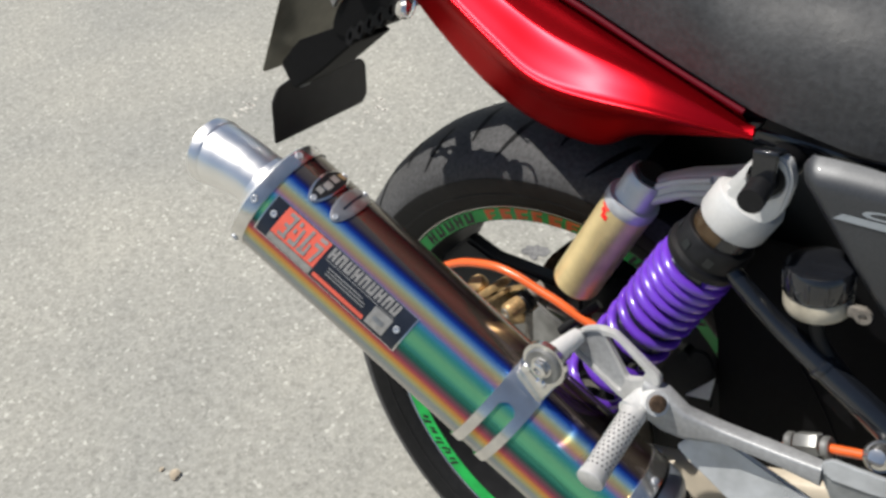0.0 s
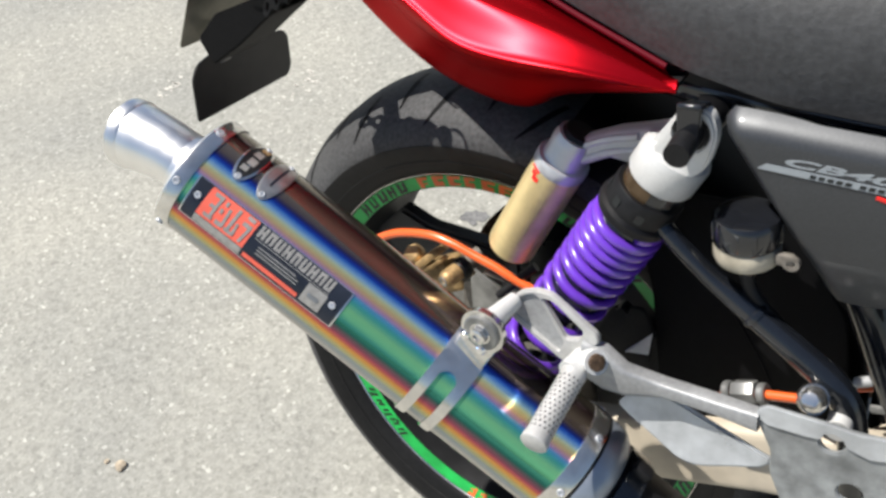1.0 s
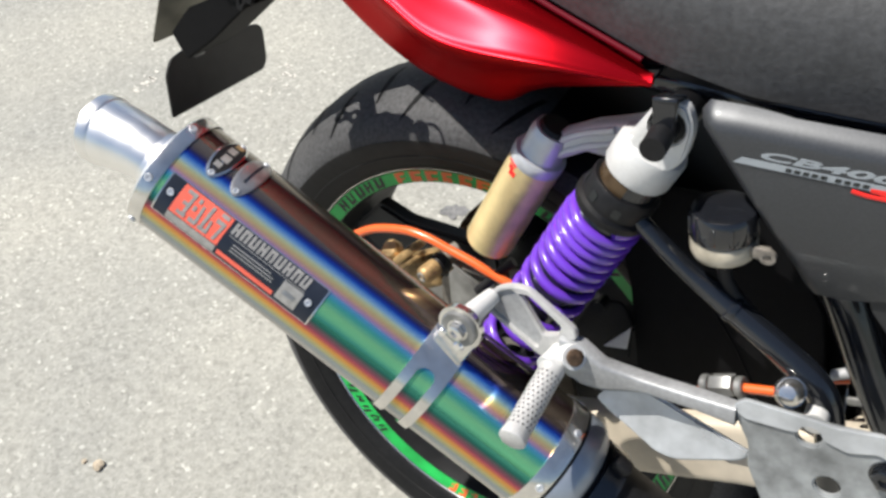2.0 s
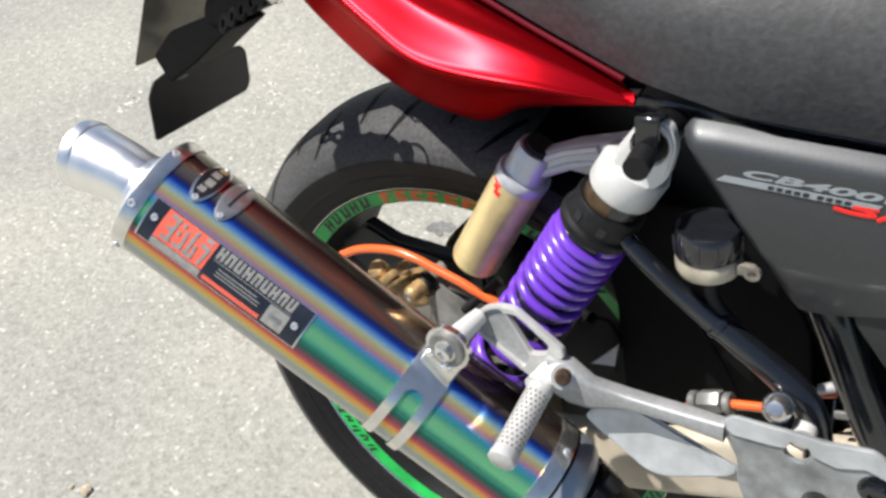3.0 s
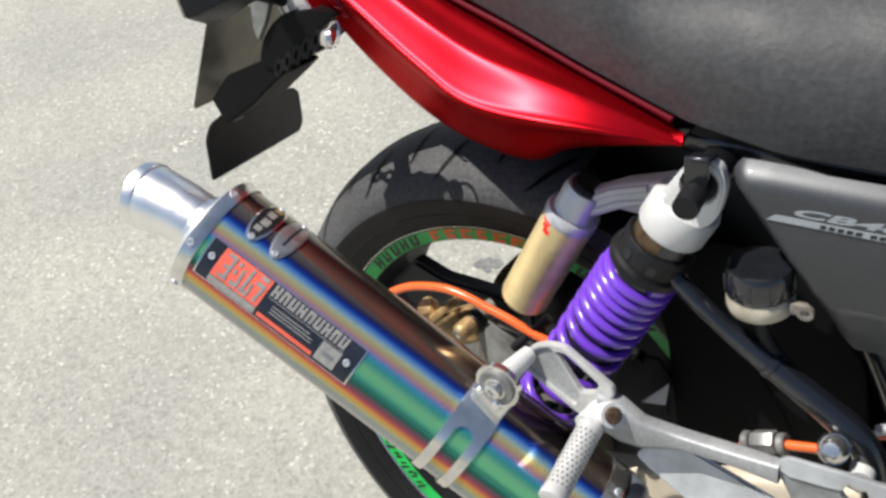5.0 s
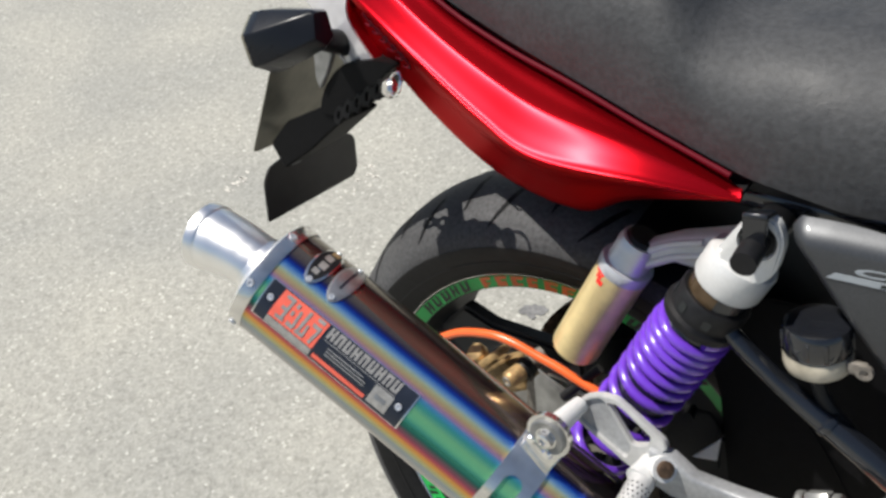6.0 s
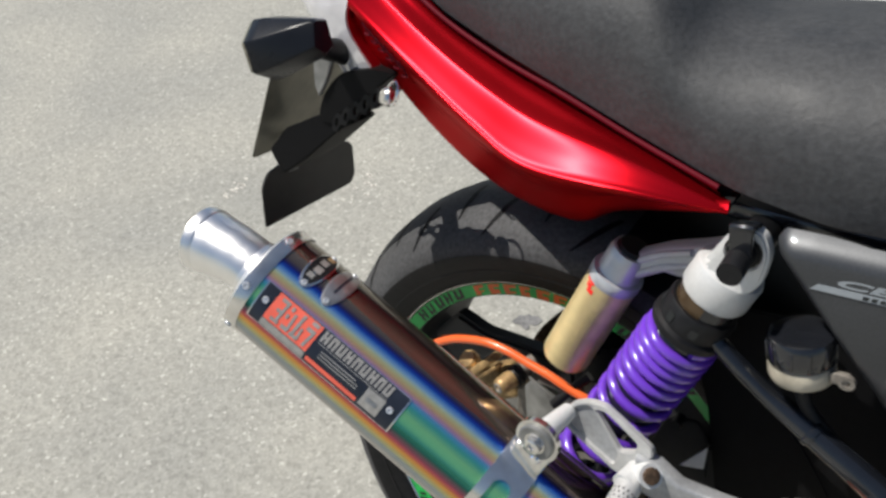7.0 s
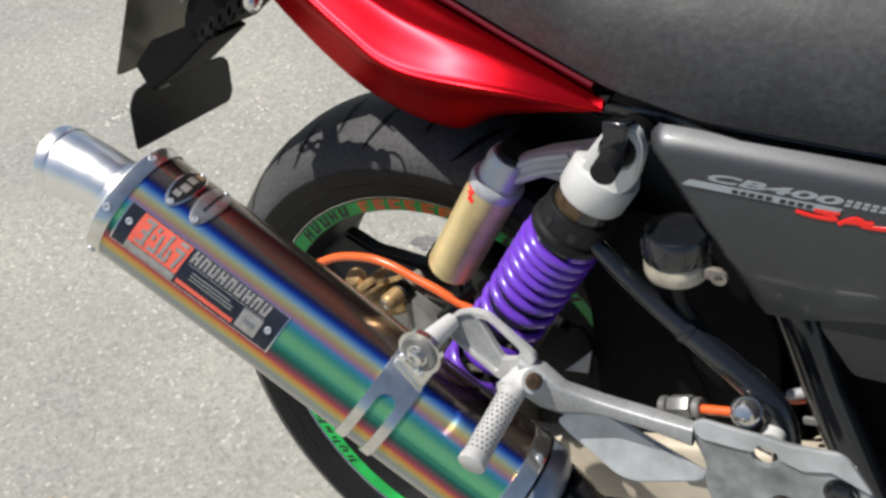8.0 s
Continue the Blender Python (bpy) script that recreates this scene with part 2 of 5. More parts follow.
# ---- shaping helpers ----
def part(name, bm, mat, parent, label="", at=None, smooth=True):
    """Links a bmesh as one mesh object under a thing or under a part."""
    bmesh.ops.recalc_face_normals(bm, faces=bm.faces[:])
    me = bpy.data.meshes.new(name)
    bm.to_mesh(me)
    bm.free()
    me.materials.append(mat)
    if smooth:
        me.shade_smooth()
        me.set_sharp_from_angle(angle=radians(38))
    ob = new(name, me)
    ob.parent = parent
    if at is not None:
        ob.matrix_basis = at
    return tagged(ob, label)


def twin(ob, m, name=None):
    """Another piece on the same mesh under the same parent."""
    c = new(name or ob.name.split(".")[0], ob.data)
    c.parent = ob.parent
    c.matrix_basis = m
    return c


def axes(origin, z, x=(1, 0, 0)):
    """A frame at origin with the given z axis and its x axis as near to x as can be."""
    z = Vector(z).normalized()
    x = Vector(x)
    x = (x - x.dot(z) * z).normalized()
    y = z.cross(x)
    return Matrix.Translation(origin) @ Matrix((x, y, z)).transposed().to_4x4()


def merge(*bms):
    """Joins bmeshes into the first."""
    base = bms[0]
    for b in bms[1:]:
        me = bpy.data.meshes.new("join")
        b.to_mesh(me)
        base.from_mesh(me)
        bpy.data.meshes.remove(me)
        b.free()
    return base


def moved(bm, m):
    bmesh.ops.transform(bm, matrix=m, verts=bm.verts[:])
    return bm


def bevelled(bm, width, segments=2, angle=30):
    edges = [e for e in bm.edges if len(e.link_faces) == 2 and e.calc_face_angle(0) > radians(angle)]
    if edges and width:
        bmesh.ops.bevel(bm, geom=edges, offset=width, segments=segments, affect="EDGES", profile=0.5, clamp_overlap=True)
    return bm


def block(sx, sy, sz, bevel=0.002, m=None, segments=2):
    bm = bmesh.new()
    bmesh.ops.create_cube(bm, size=1)
    bmesh.ops.scale(bm, vec=(sx, sy, sz), verts=bm.verts[:])
    bevelled(bm, bevel, segments)
    return moved(bm, m) if m is not None else bm


def lathe(profile, steps=48, close=False, m=None, start=0.0, sweep=360.0):
    """Turns (radius, height) pairs about z; close joins the profile's ends (a ring)."""
    bm = bmesh.new()
    whole = abs(sweep) >= 360
    n = steps if whole else steps + 1
    rings = []
    for r, h in profile:
        if r < 1e-6:
            rings.append([bm.verts.new((0, 0, h))] * n)
        else:
            rings.append([bm.verts.new((r * math.cos(a), r * math.sin(a), h)) for a in (radians(start + sweep * i / steps) for i in range(n))])
    pairs = list(zip(rings, rings[1:])) + ([(rings[-1], rings[0])] if close else [])
    for a, b in pairs:
        for i in range(steps):
            j = (i + 1) % n if whole else i + 1
            q = []
            for v in (a[i], a[j], b[j], b[i]):
                if v not in q:
                    q.append(v)
            if len(q) > 2:
                bm.faces.new(q)
    return moved(bm, m) if m is not None else bm


def smooth_line(points, per=6, closed=False):
    """Catmull-Rom through the points."""
    pts = [Vector(p) for p in points]
    n = len(pts)
    out = []
    for i in range(n if closed else n - 1):
        if closed:
            p0, p1, p2, p3 = (pts[(i + k) % n] for k in (-1, 0, 1, 2))
        else:
            p0, p1, p2, p3 = pts[max(i - 1, 0)], pts[i], pts[i + 1], pts[min(i + 2, n - 1)]
        for k in range(per):
            t = k / per
            out.append(0.5 * (2 * p1 + (p2 - p0) * t + (2 * p0 - 5 * p1 + 4 * p2 - p3) * t * t + (3 * p1 - p0 - 3 * p2 + p3) * t ** 3))
    if not closed:
        out.append(pts[-1].copy())
    return out


def tube(points, radius, sides=14, per=6, radii=None, caps=True):
    """A round tube along a smooth line; radii tapers it from end to end."""
    line = smooth_line(points, per) if per > 1 else [Vector(p) for p in points]
    bm = bmesh.new()
    n = len(line)
    prev = None
    rings = []
    for i, p in enumerate(line):
        d = (line[min(i + 1, n - 1)] - line[max(i - 1, 0)]).normalized()
        if prev is None:
            x = d.orthogonal().normalized()
        else:
            x = (prev - prev.dot(d) * d).normalized()
        prev = x
        y = d.cross(x)
        r = radius if radii is None else float(np.interp(i / (n - 1), np.linspace(0, 1, len(radii)), radii))
        rings.append([bm.verts.new(p + r * (math.cos(a) * x + math.sin(a) * y)) for a in (2 * math.pi * k / sides for k in range(sides))])
    for a, b in zip(rings, rings[1:]):
        for k in range(sides):
            bm.faces.new((a[k], a[(k + 1) % sides], b[(k + 1) % sides], b[k]))
    if caps:
        bm.faces.new(rings[0])
        bm.faces.new(rings[-1])
    return bm


def loft(rows):
    """A skin through rows of points, all of one length."""
    bm = bmesh.new()
    grid = [[bm.verts.new(p) for p in row] for row in rows]
    for a, b in zip(grid, grid[1:]):
        for i in range(len(a) - 1):
            bm.faces.new((a[i], a[i + 1], b[i + 1], b[i]))
    return bm


def thick(bm, depth):
    """Gives a skin its thickness."""
    bmesh.ops.recalc_face_normals(bm, faces=bm.faces[:])
    bmesh.ops.solidify(bm, geom=bm.faces[:], thickness=depth)
    return bm


def slab(outline, depth, holes=(), bevel=0.0015, m=None):
    """A plate from an outline in its x-y plane, depth along z, with round-cornered edges and open holes."""
    bm = bmesh.new()
    loops = []
    for loop in (outline, *holes):
        vs = [bm.verts.new((x, y, 0)) for x, y in loop]
        loops += [bm.edges.new((vs[i], vs[(i + 1) % len(vs)])) for i in range(len(vs))]
    if holes:
        bmesh.ops.triangle_fill(bm, use_beauty=True, use_dissolve=True, edges=loops)
    else:
        bm.faces.new([e.verts[0] for e in loops])
    got = bmesh.ops.extrude_face_region(bm, geom=bm.faces[:])
    bmesh.ops.translate(bm, vec=(0, 0, depth), verts=[v for v in got["geom"] if isinstance(v, bmesh.types.BMVert)])
    bmesh.ops.recalc_face_normals(bm, faces=bm.faces[:])
    if bevel:
        edges = [e for e in bm.edges if len(e.link_faces) == 2 and e.calc_face_angle(0) > radians(60) and abs(e.verts[0].co.z - e.verts[1].co.z) < 1e-6]
        bmesh.ops.bevel(bm, geom=edges, offset=bevel, segments=2, affect="EDGES", clamp_overlap=True)
    return moved(bm, m) if m is not None else bm


def circle(cx, cy, r, n=20):
    return [(cx + r * math.cos(2 * math.pi * i / n), cy + r * math.sin(2 * math.pi * i / n)) for i in range(n)]


def rounded(outline, r, n=4):
    """An outline with its corners rounded."""
    out = []
    k = len(outline)
    for i in range(k):
        p, a, b = Vector(outline[i]), Vector(outline[i - 1]), Vector(outline[(i + 1) % k])
        da, db = (a - p), (b - p)
        cut = min(r, da.length * 0.45, db.length * 0.45)
        s, e = p + da.normalized() * cut, p + db.normalized() * cut
        for j in range(n + 1):
            t = j / n
            out.append(tuple((1 - t) ** 2 * s + 2 * t * (1 - t) * p + t * t * e))
    return out


# upright plane facing the machine's right: local x forward, local y up, local z outward
SIDE = Matrix(((1, 0, 0, 0), (0, 0, -1, 0), (0, 1, 0, 0), (0, 0, 0, 1)))


def side_at(y):
    return Matrix.Translation((0, y, 0)) @ SIDE


def rivet(r=0.0033, h=0.0016, m=None):
    return lathe([(r, 0), (r, h * 0.5), (r * 0.86, h * 0.9), (r * 0.52, h), (r * 0.42, h * 0.9), (r * 0.36, h * 0.2), (0, h * 0.2)], 16, m=m)


def hex_bolt(r, h, m=None):
    bm = merge(lathe([(r * 1.25, 0), (r * 1.25, h * 0.2), (r, h * 0.2)], 24), lathe([(r, h * 0.2), (r, h * 0.9), (r * 0.85, h), (r * 0.5, h), (r * 0.45, h * 0.7), (0, h * 0.7)], 6))
    return moved(bm, m) if m is not None else bm


# ---- the car park ----
def ground_sheet():
    bm = bmesh.new()
    bmesh.ops.create_grid(bm, x_segments=8, y_segments=8, size=150)
    me = bpy.data.meshes.new("ground")
    bm.to_mesh(me)
    bm.free()
    me.materials.append(ASPHALT)
    return tagged(new("ground", me), "pale worn grey asphalt of a car park in sun", "ground", kind="structure")


ground_sheet()
LINE_A, LINE_B, LINE_W = LEANED @ Vector((-3.392, 0.867, 0.814)), LEANED @ Vector((-1.821, 1.376, 0.636)), 0.15


def bay_line():
    a, b = Vector((LINE_A.x, LINE_A.y, 0)), Vector((LINE_B.x, LINE_B.y, 0))
    u = (b - a).normalized()
    w = Vector((-u.y, u.x, 0)) * LINE_W / 2
    rng = random.Random(4)
    bm = bmesh.new()
    n = 160
    lo, hi = [], []
    for i in range(n + 1):
        p = a + u * (-2.2 + 6.2 * i / n) + Vector((0, 0, 0.004))
        lo.append(bm.verts.new(p - w * (1 + rng.uniform(-0.03, 0.03))))
        hi.append(bm.verts.new(p + w * (1 + rng.uniform(-0.03, 0.03))))
    for i in range(n):
        bm.faces.new((lo[i], lo[i + 1], hi[i + 1], hi[i]))
    ob = part("road_marking", bm, LINE_PAINT, None, smooth=False)
    return tagged(ob, "white painted parking bay line on the asphalt", "road marking", kind="structure")


bay_line()


def pebble(x, y, size, seed):
    rng = random.Random(seed)
    bm = bmesh.new()
    bmesh.ops.create_icosphere(bm, subdivisions=2, radius=size)
    for v in bm.verts:
        v.co *= 1 + 0.35 * noise.noise(v.co / size * 1.3 + Vector((seed, 0, 0)))
        v.co.z *= 0.6
    ob = part("pebble", bm, STONE, None)
    ob.location = (x, y, size * 0.42)
    ob.rotation_euler = (0, 0, rng.uniform(0, 6))
    return tagged(ob, "small brown stone lying on the asphalt", "stone", group="loose stones on the asphalt")


for sx, sy, ss, seed in ((-0.56, -0.22, 0.0085, 1), (-0.585, -0.225, 0.004, 2)):
    p = LEANED @ Vector((sx, sy, -0.184 * sx + 0.2188 * sy))
    pebble(p.x, p.y, ss, seed)


def scuffs():
    """Pale scraped spots in the asphalt."""
    rng = random.Random(11)
    bm = bmesh.new()
    for x, y in ((-0.891, 0.602), (-0.898, 0.562), (-0.880, 0.625), (-0.903, 0.650), (-1.155, 0.475), (-1.150, 0.450), (-1.165, 0.490)):
        c = LEANED @ Vector((x, y, -0.184 * x + 0.2188 * y))
        for _ in range(5):
            p = Vector((c.x + rng.gauss(0, 0.010), c.y + rng.gauss(0, 0.010), 0.0010))
            r = rng.uniform(0.003, 0.007)
            q0 = rng.uniform(0, 6)
            bm.faces.new([bm.verts.new(p + Vector((r * rng.uniform(0.6, 1.5) * math.cos(q0 + q), r * rng.uniform(0.3, 0.8) * math.sin(q0 + q), 0))) for q in (0, 0.9, 1.8, 2.8, 3.8, 5.0)])
    ob = part("scuff_marks", bm, SCUFF, None, smooth=False)
    return tagged(ob, "pale scraped spots in the asphalt", "scuff marks", kind="structure")


scuffs()


def oil_stain():
    """A small dark spill soaked into the asphalt."""
    rng = random.Random(5)
    bm = bmesh.new()
    for k, (x, y, r) in enumerate(((-0.366, 0.444, 0.016), (-0.352, 0.452, 0.013), (-0.378, 0.436, 0.009), (-0.357, 0.431, 0.007))):
        c = LEANED @ Vector((x, y, -0.184 * x + 0.2188 * y))
        bm.faces.new([bm.verts.new(Vector((c.x, c.y, 0.0010 + 0.0003 * k)) + Vector((r * f * math.cos(q), r * f * math.sin(q), 0))) for q, f in ((2 * math.pi * i / 18, rng.uniform(0.75, 1.2)) for i in range(18))])
    return tagged(part("oil_stain", bm, STAIN, None, smooth=False), "small dark oil stain on the asphalt", "oil stain", kind="structure")


oil_stain()

# ---- the motorcycle ----
bike = tagged(new("motorcycle"), "red and grey street motorcycle with purple shock and titanium silencer", "motorcycle")
bike.matrix_basis = LEANED
AXLE = Vector((0.0123, 0, 0.3172))


# -- rear wheel --
def rear_wheel():
    m = Matrix.Translation(AXLE) @ Matrix.Rotation(radians(90), 4, "X")  # local z points to the right side
    # local x forward, local y up, local z = -y (towards the right side)
    rim = lathe([(0.229, 0.0605), (0.2305, 0.0645), (0.2290, 0.0660), (0.2268, 0.0645), (0.2110, 0.0592), (0.2100, 0.0540), (0.2092, 0.040), (0.2085, 0.020), (0.2085, -0.020), (0.2092, -0.040), (0.2100, -0.0540), (0.2110, -0.0592), (0.2268, -0.0645), (0.2290, -0.0660), (0.2305, -0.0645), (0.229, -0.0605),
                 (0.217, -0.055), (0.2125, -0.030), (0.2125, 0.030), (0.217, 0.055)], 120, close=True)
    wheel = part("rear_wheel", rim, WHEEL, bike, "black three-spoke cast wheel with green rim tape", at=m)
    tread = [(0.240, 0.0725), (0.258, 0.0795), (0.2655, 0.0800), (0.278, 0.0755), (0.2905, 0.0645), (0.3025, 0.0480), (0.3110, 0.0270), (0.3145, 0.0)]
    wall = [(0.226, 0.0605), (0.2285, 0.0665), (0.234, 0.0700), (0.240, 0.0725)]
    profile = wall[:-1] + tread
    both = profile + [(r, -h) for r, h in reversed(profile[:-1])]
    inner = [(0.226, -0.058), (0.26, -0.066), (0.295, -0.04), (0.302, 0), (0.295, 0.04), (0.26, 0.066), (0.226, 0.058)]
    part("tyre", lathe(both + inner, 160, close=True), RUBBER, wheel, "worn black sport tyre with curved tread grooves")
    flank = [(0.2262, 0.0612), (0.2288, 0.0672), (0.2345, 0.0708), (0.2405, 0.0733), (0.2500, 0.0771), (0.2585, 0.0802), (0.2630, 0.0808)]
    for side in (1, -1):
        part("sidewall", lathe([(r, h * side) for r, h in flank], 160), RUBBER_WALL, wheel, "smooth black sidewall")
        part("sidewall_rib", lathe([(0.2440, 0.0750 * side), (0.2446, 0.0759 * side), (0.2455, 0.0759 * side), (0.2462, 0.0758 * side)], 140), RUBBER_WALL, wheel)
    # hub and spokes
    part("hub", lathe([(0.0, 0.05), (0.022, 0.05), (0.024, 0.046), (0.030, 0.044), (0.048, 0.030), (0.052, 0.0), (0.048, -0.030), (0.03, -0.05), (0, -0.05)], 48), WHEEL, wheel)
    for k in range(3):
        a = radians(152 + 120 * k)
        rows = []
        for i in range(15):
            s = i / 14
            r = 0.040 + 0.172 * s
            half = 0.022 + 0.030 * (1 - s) ** 1.3 + 0.004 * max(0.0, (s - 0.75) / 0.25) ** 2
            bulge = 0.030 - 0.010 * s
            bend = 0.10 * math.sin(math.pi * s) * 0.25
            ring = []
            for j in range(13):
                q = 2 * math.pi * j / 12
                cx, cz = math.cos(q), math.sin(q)
                w = half * math.copysign(abs(cx) ** 0.6, cx)
                z = bulge * math.copysign(abs(cz) ** 0.7, cz)
                ring.append(Vector((r * math.cos(a + bend) - w * math.sin(a + bend), r * math.sin(a + bend) + w * math.cos(a + bend), z)))
            rows.append(ring)
        spoke = part("spoke", loft(rows), WHEEL, wheel)
        # straight-edged web that fills the corner between the spoke and the hub
        web = rounded([(-0.165, 0.120), (-0.125, 0.155), (-0.090, 0.139), (-0.060, 0.1365), (-0.030, 0.133), (0.020, 0.125), (0.020, 0.060), (-0.100, 0.060)], 0.006)
        part("web", slab(web, 0.022, (), 0.004, Matrix.Rotation(radians(120 * k), 4, "Z") @ Matrix.Translation((0, 0, 0.012))), WHEEL, spoke)
    part("rim_edge", lathe([(0.2268, 0.0648), (0.2278, 0.0662), (0.2290, 0.0664), (0.2298, 0.0658)], 140), STEEL, wheel, "thin bare metal edge of the rim")
    # tape on the sloping face of the rim, with its printed pieces a little proud
    part("rim_tape", lathe([(0.2262, 0.0648), (0.2120, 0.0601)], 140), GREEN, wheel, "bright green printed rim tape")

    def on_tape(r_fac, deg, lift=0.0006):
        r = 0.2120 + 0.0142 * r_fac
        z = 0.0601 + 0.0047 * r_fac + lift
        return Vector((r * math.cos(radians(deg)), r * math.sin(radians(deg)), z))

    def print_piece(d0, d1, lo, hi, lean):
        rows = []
        for i in range(4):
            t = i / 3
            rows.append([on_tape(lo, d0 + (d1 - d0) * t), on_tape(hi, d0 + (d1 - d0) * t - lean)])
        return loft(rows)

    # each word becomes plain slanted bars
    words = [(134, 113, 5, INK), (109, 79, 6, TAPE_ORANGE), (66, 42, 5, INK), (36, 14, 5, INK), (-18, -42, 5, INK), (-48, -72, 6, TAPE_ORANGE),
             (226, 206, 5, INK), (200, 180, 5, INK), (274, 252, 6, TAPE_ORANGE), (302, 282, 5, INK), (172, 150, 5, TAPE_ORANGE)]
    rng = random.Random(9)
    for d0, d1, n, mat in words:
        step = (d1 - d0) / n
        for i in range(n):
            s = d0 + step * i
            w = rng.uniform(0.80, 1.0)
            if mat is INK:
                low, high = (0.08, 0.92) if d0 < 180 else (0.26, 0.72)
                bm = merge(print_piece(s, s + step * 0.26 * w, low, high, 1.0), print_piece(s + step * 0.5 * w, s + step * 0.76 * w, low, high, 1.0))
                lo = rng.choice((0.10, 0.40, 0.68))
                bm = merge(bm, print_piece(s + step * 0.2, s + step * 0.55 * w, lo, lo + 0.22, 0.25))
            else:
                bm = merge(print_piece(s, s + step * 0.34 * w, 0.06, 0.94, 0.5), print_piece(s + step * 0.3, s + step * 0.82 * w, 0.68, 0.94, 0.4), print_piece(s + step * 0.3, s + step * 0.7 * w, 0.34 * rng.random(), 0.30 + 0.2 * rng.random(), 0.2))
            part("print_bar", bm, mat, wheel)
    # curved tread grooves laid on both shoulders, their recess shade put into dark strips
    def tread_at(u):
        pts = [Vector((r, h, 0)) for r, h in tread]
        x = u * (len(pts) - 1)
        i = min(int(x), len(pts) - 2)
        return pts[i].lerp(pts[i + 1], x - i)

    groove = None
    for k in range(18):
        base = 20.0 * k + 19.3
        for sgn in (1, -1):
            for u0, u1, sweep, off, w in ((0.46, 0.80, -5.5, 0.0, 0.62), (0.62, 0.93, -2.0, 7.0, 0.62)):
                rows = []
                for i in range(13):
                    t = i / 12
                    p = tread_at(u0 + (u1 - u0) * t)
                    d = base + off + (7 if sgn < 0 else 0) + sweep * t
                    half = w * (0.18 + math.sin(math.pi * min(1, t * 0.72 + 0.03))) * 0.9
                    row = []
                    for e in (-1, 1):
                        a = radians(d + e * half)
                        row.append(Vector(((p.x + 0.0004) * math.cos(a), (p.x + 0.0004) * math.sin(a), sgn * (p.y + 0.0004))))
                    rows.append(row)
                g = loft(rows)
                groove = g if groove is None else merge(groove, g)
    tagged(part("shaded_groove", groove, DARK, wheel), kind="stuff")
    # brake disc on the right, sprocket on the left
    disc_holes = [circle(0.098 * math.cos(radians(a)), 0.098 * math.sin(radians(a)), 0.005, 10) for a in range(0, 360, 24)]
    part("brake_disc", slab(circle(0, 0, 0.120, 72), 0.005, disc_holes, 0.0005, Matrix.Translation((0, 0, 0.070))), DISC, wheel, "drilled steel rear brake disc")
    teeth = []
    for i in range(120):
        a = 2 * math.pi * i / 120
        r = 0.118 + 0.004 * math.cos(40 * a)
        teeth.append((r * math.cos(a), r * math.sin(a)))
    part("sprocket", slab(teeth, 0.006, (), 0.0004, Matrix.Translation((0, 0, -0.098))), BLACK_STEEL, wheel)
    part("axle_bolt", moved(hex_bolt(0.013, 0.02), Matrix.Translation((0, 0, 0.100))), STEEL, wheel)
    return wheel


rear_wheel()


def drive_chain():
    """Roller chain round the rear sprocket and forward along its top and bottom runs."""
    R, y = 0.120, 0.095
    path = []
    for i in range(30):
        a = radians(80 + (280 - 80) * i / 29)
        path.append(Vector((AXLE.x + R * math.cos(a), y, AXLE.z + R * math.sin(a))))
    forward = [Vector((0.58, y, 0.455)), Vector((0.58, y, 0.365))]
    line = [forward[0]] + path + [forward[1]]
    # even steps
    pts, step, carry = [], 0.0159, 0.0
    for a, b in zip(line, line[1:]):
        d = (b - a).length
        s = carry
        while s < d:
            pts.append(a.lerp(b, s / d))
            s += step
        carry = s - d
    root = part("drive_chain", tube([pts[0] + Vector((0, 0.004, 0)), pts[0] - Vector((0, 0.004, 0))], 0.005, 8, 1), RUST, bike, "rusty brown roller drive chain")
    outline = circle(-0.008, 0, 0.0075, 8)[2:7] + circle(0.008, 0, 0.0075, 8)[6:] + circle(0.008, 0, 0.0075, 8)[:3]
    bm = merge(slab(outline, 0.002, (), 0, Matrix.Translation((0, 0, 0.006))), slab(outline, 0.002, (), 0, Matrix.Translation((0, 0, -0.008))), lathe([(0, -0.006), (0.005, -0.006), (0.005, 0.006), (0, 0.006)], 8, m=Matrix.Translation((0.008, 0, 0))))
    first = None
    for a, b in zip(pts, pts[1:]):
        mid = (a + b) / 2
        d = (b - a).normalized()
        m = Matrix.Translation(mid) @ Matrix((d, Vector((0, 1, 0)).cross(d), Vector((0, 1, 0)))).transposed().to_4x4()
        if first is None:
            first = part("link", bm, RUST, root, at=m, smooth=False)
        else:
            twin(first, m)


drive_chain()


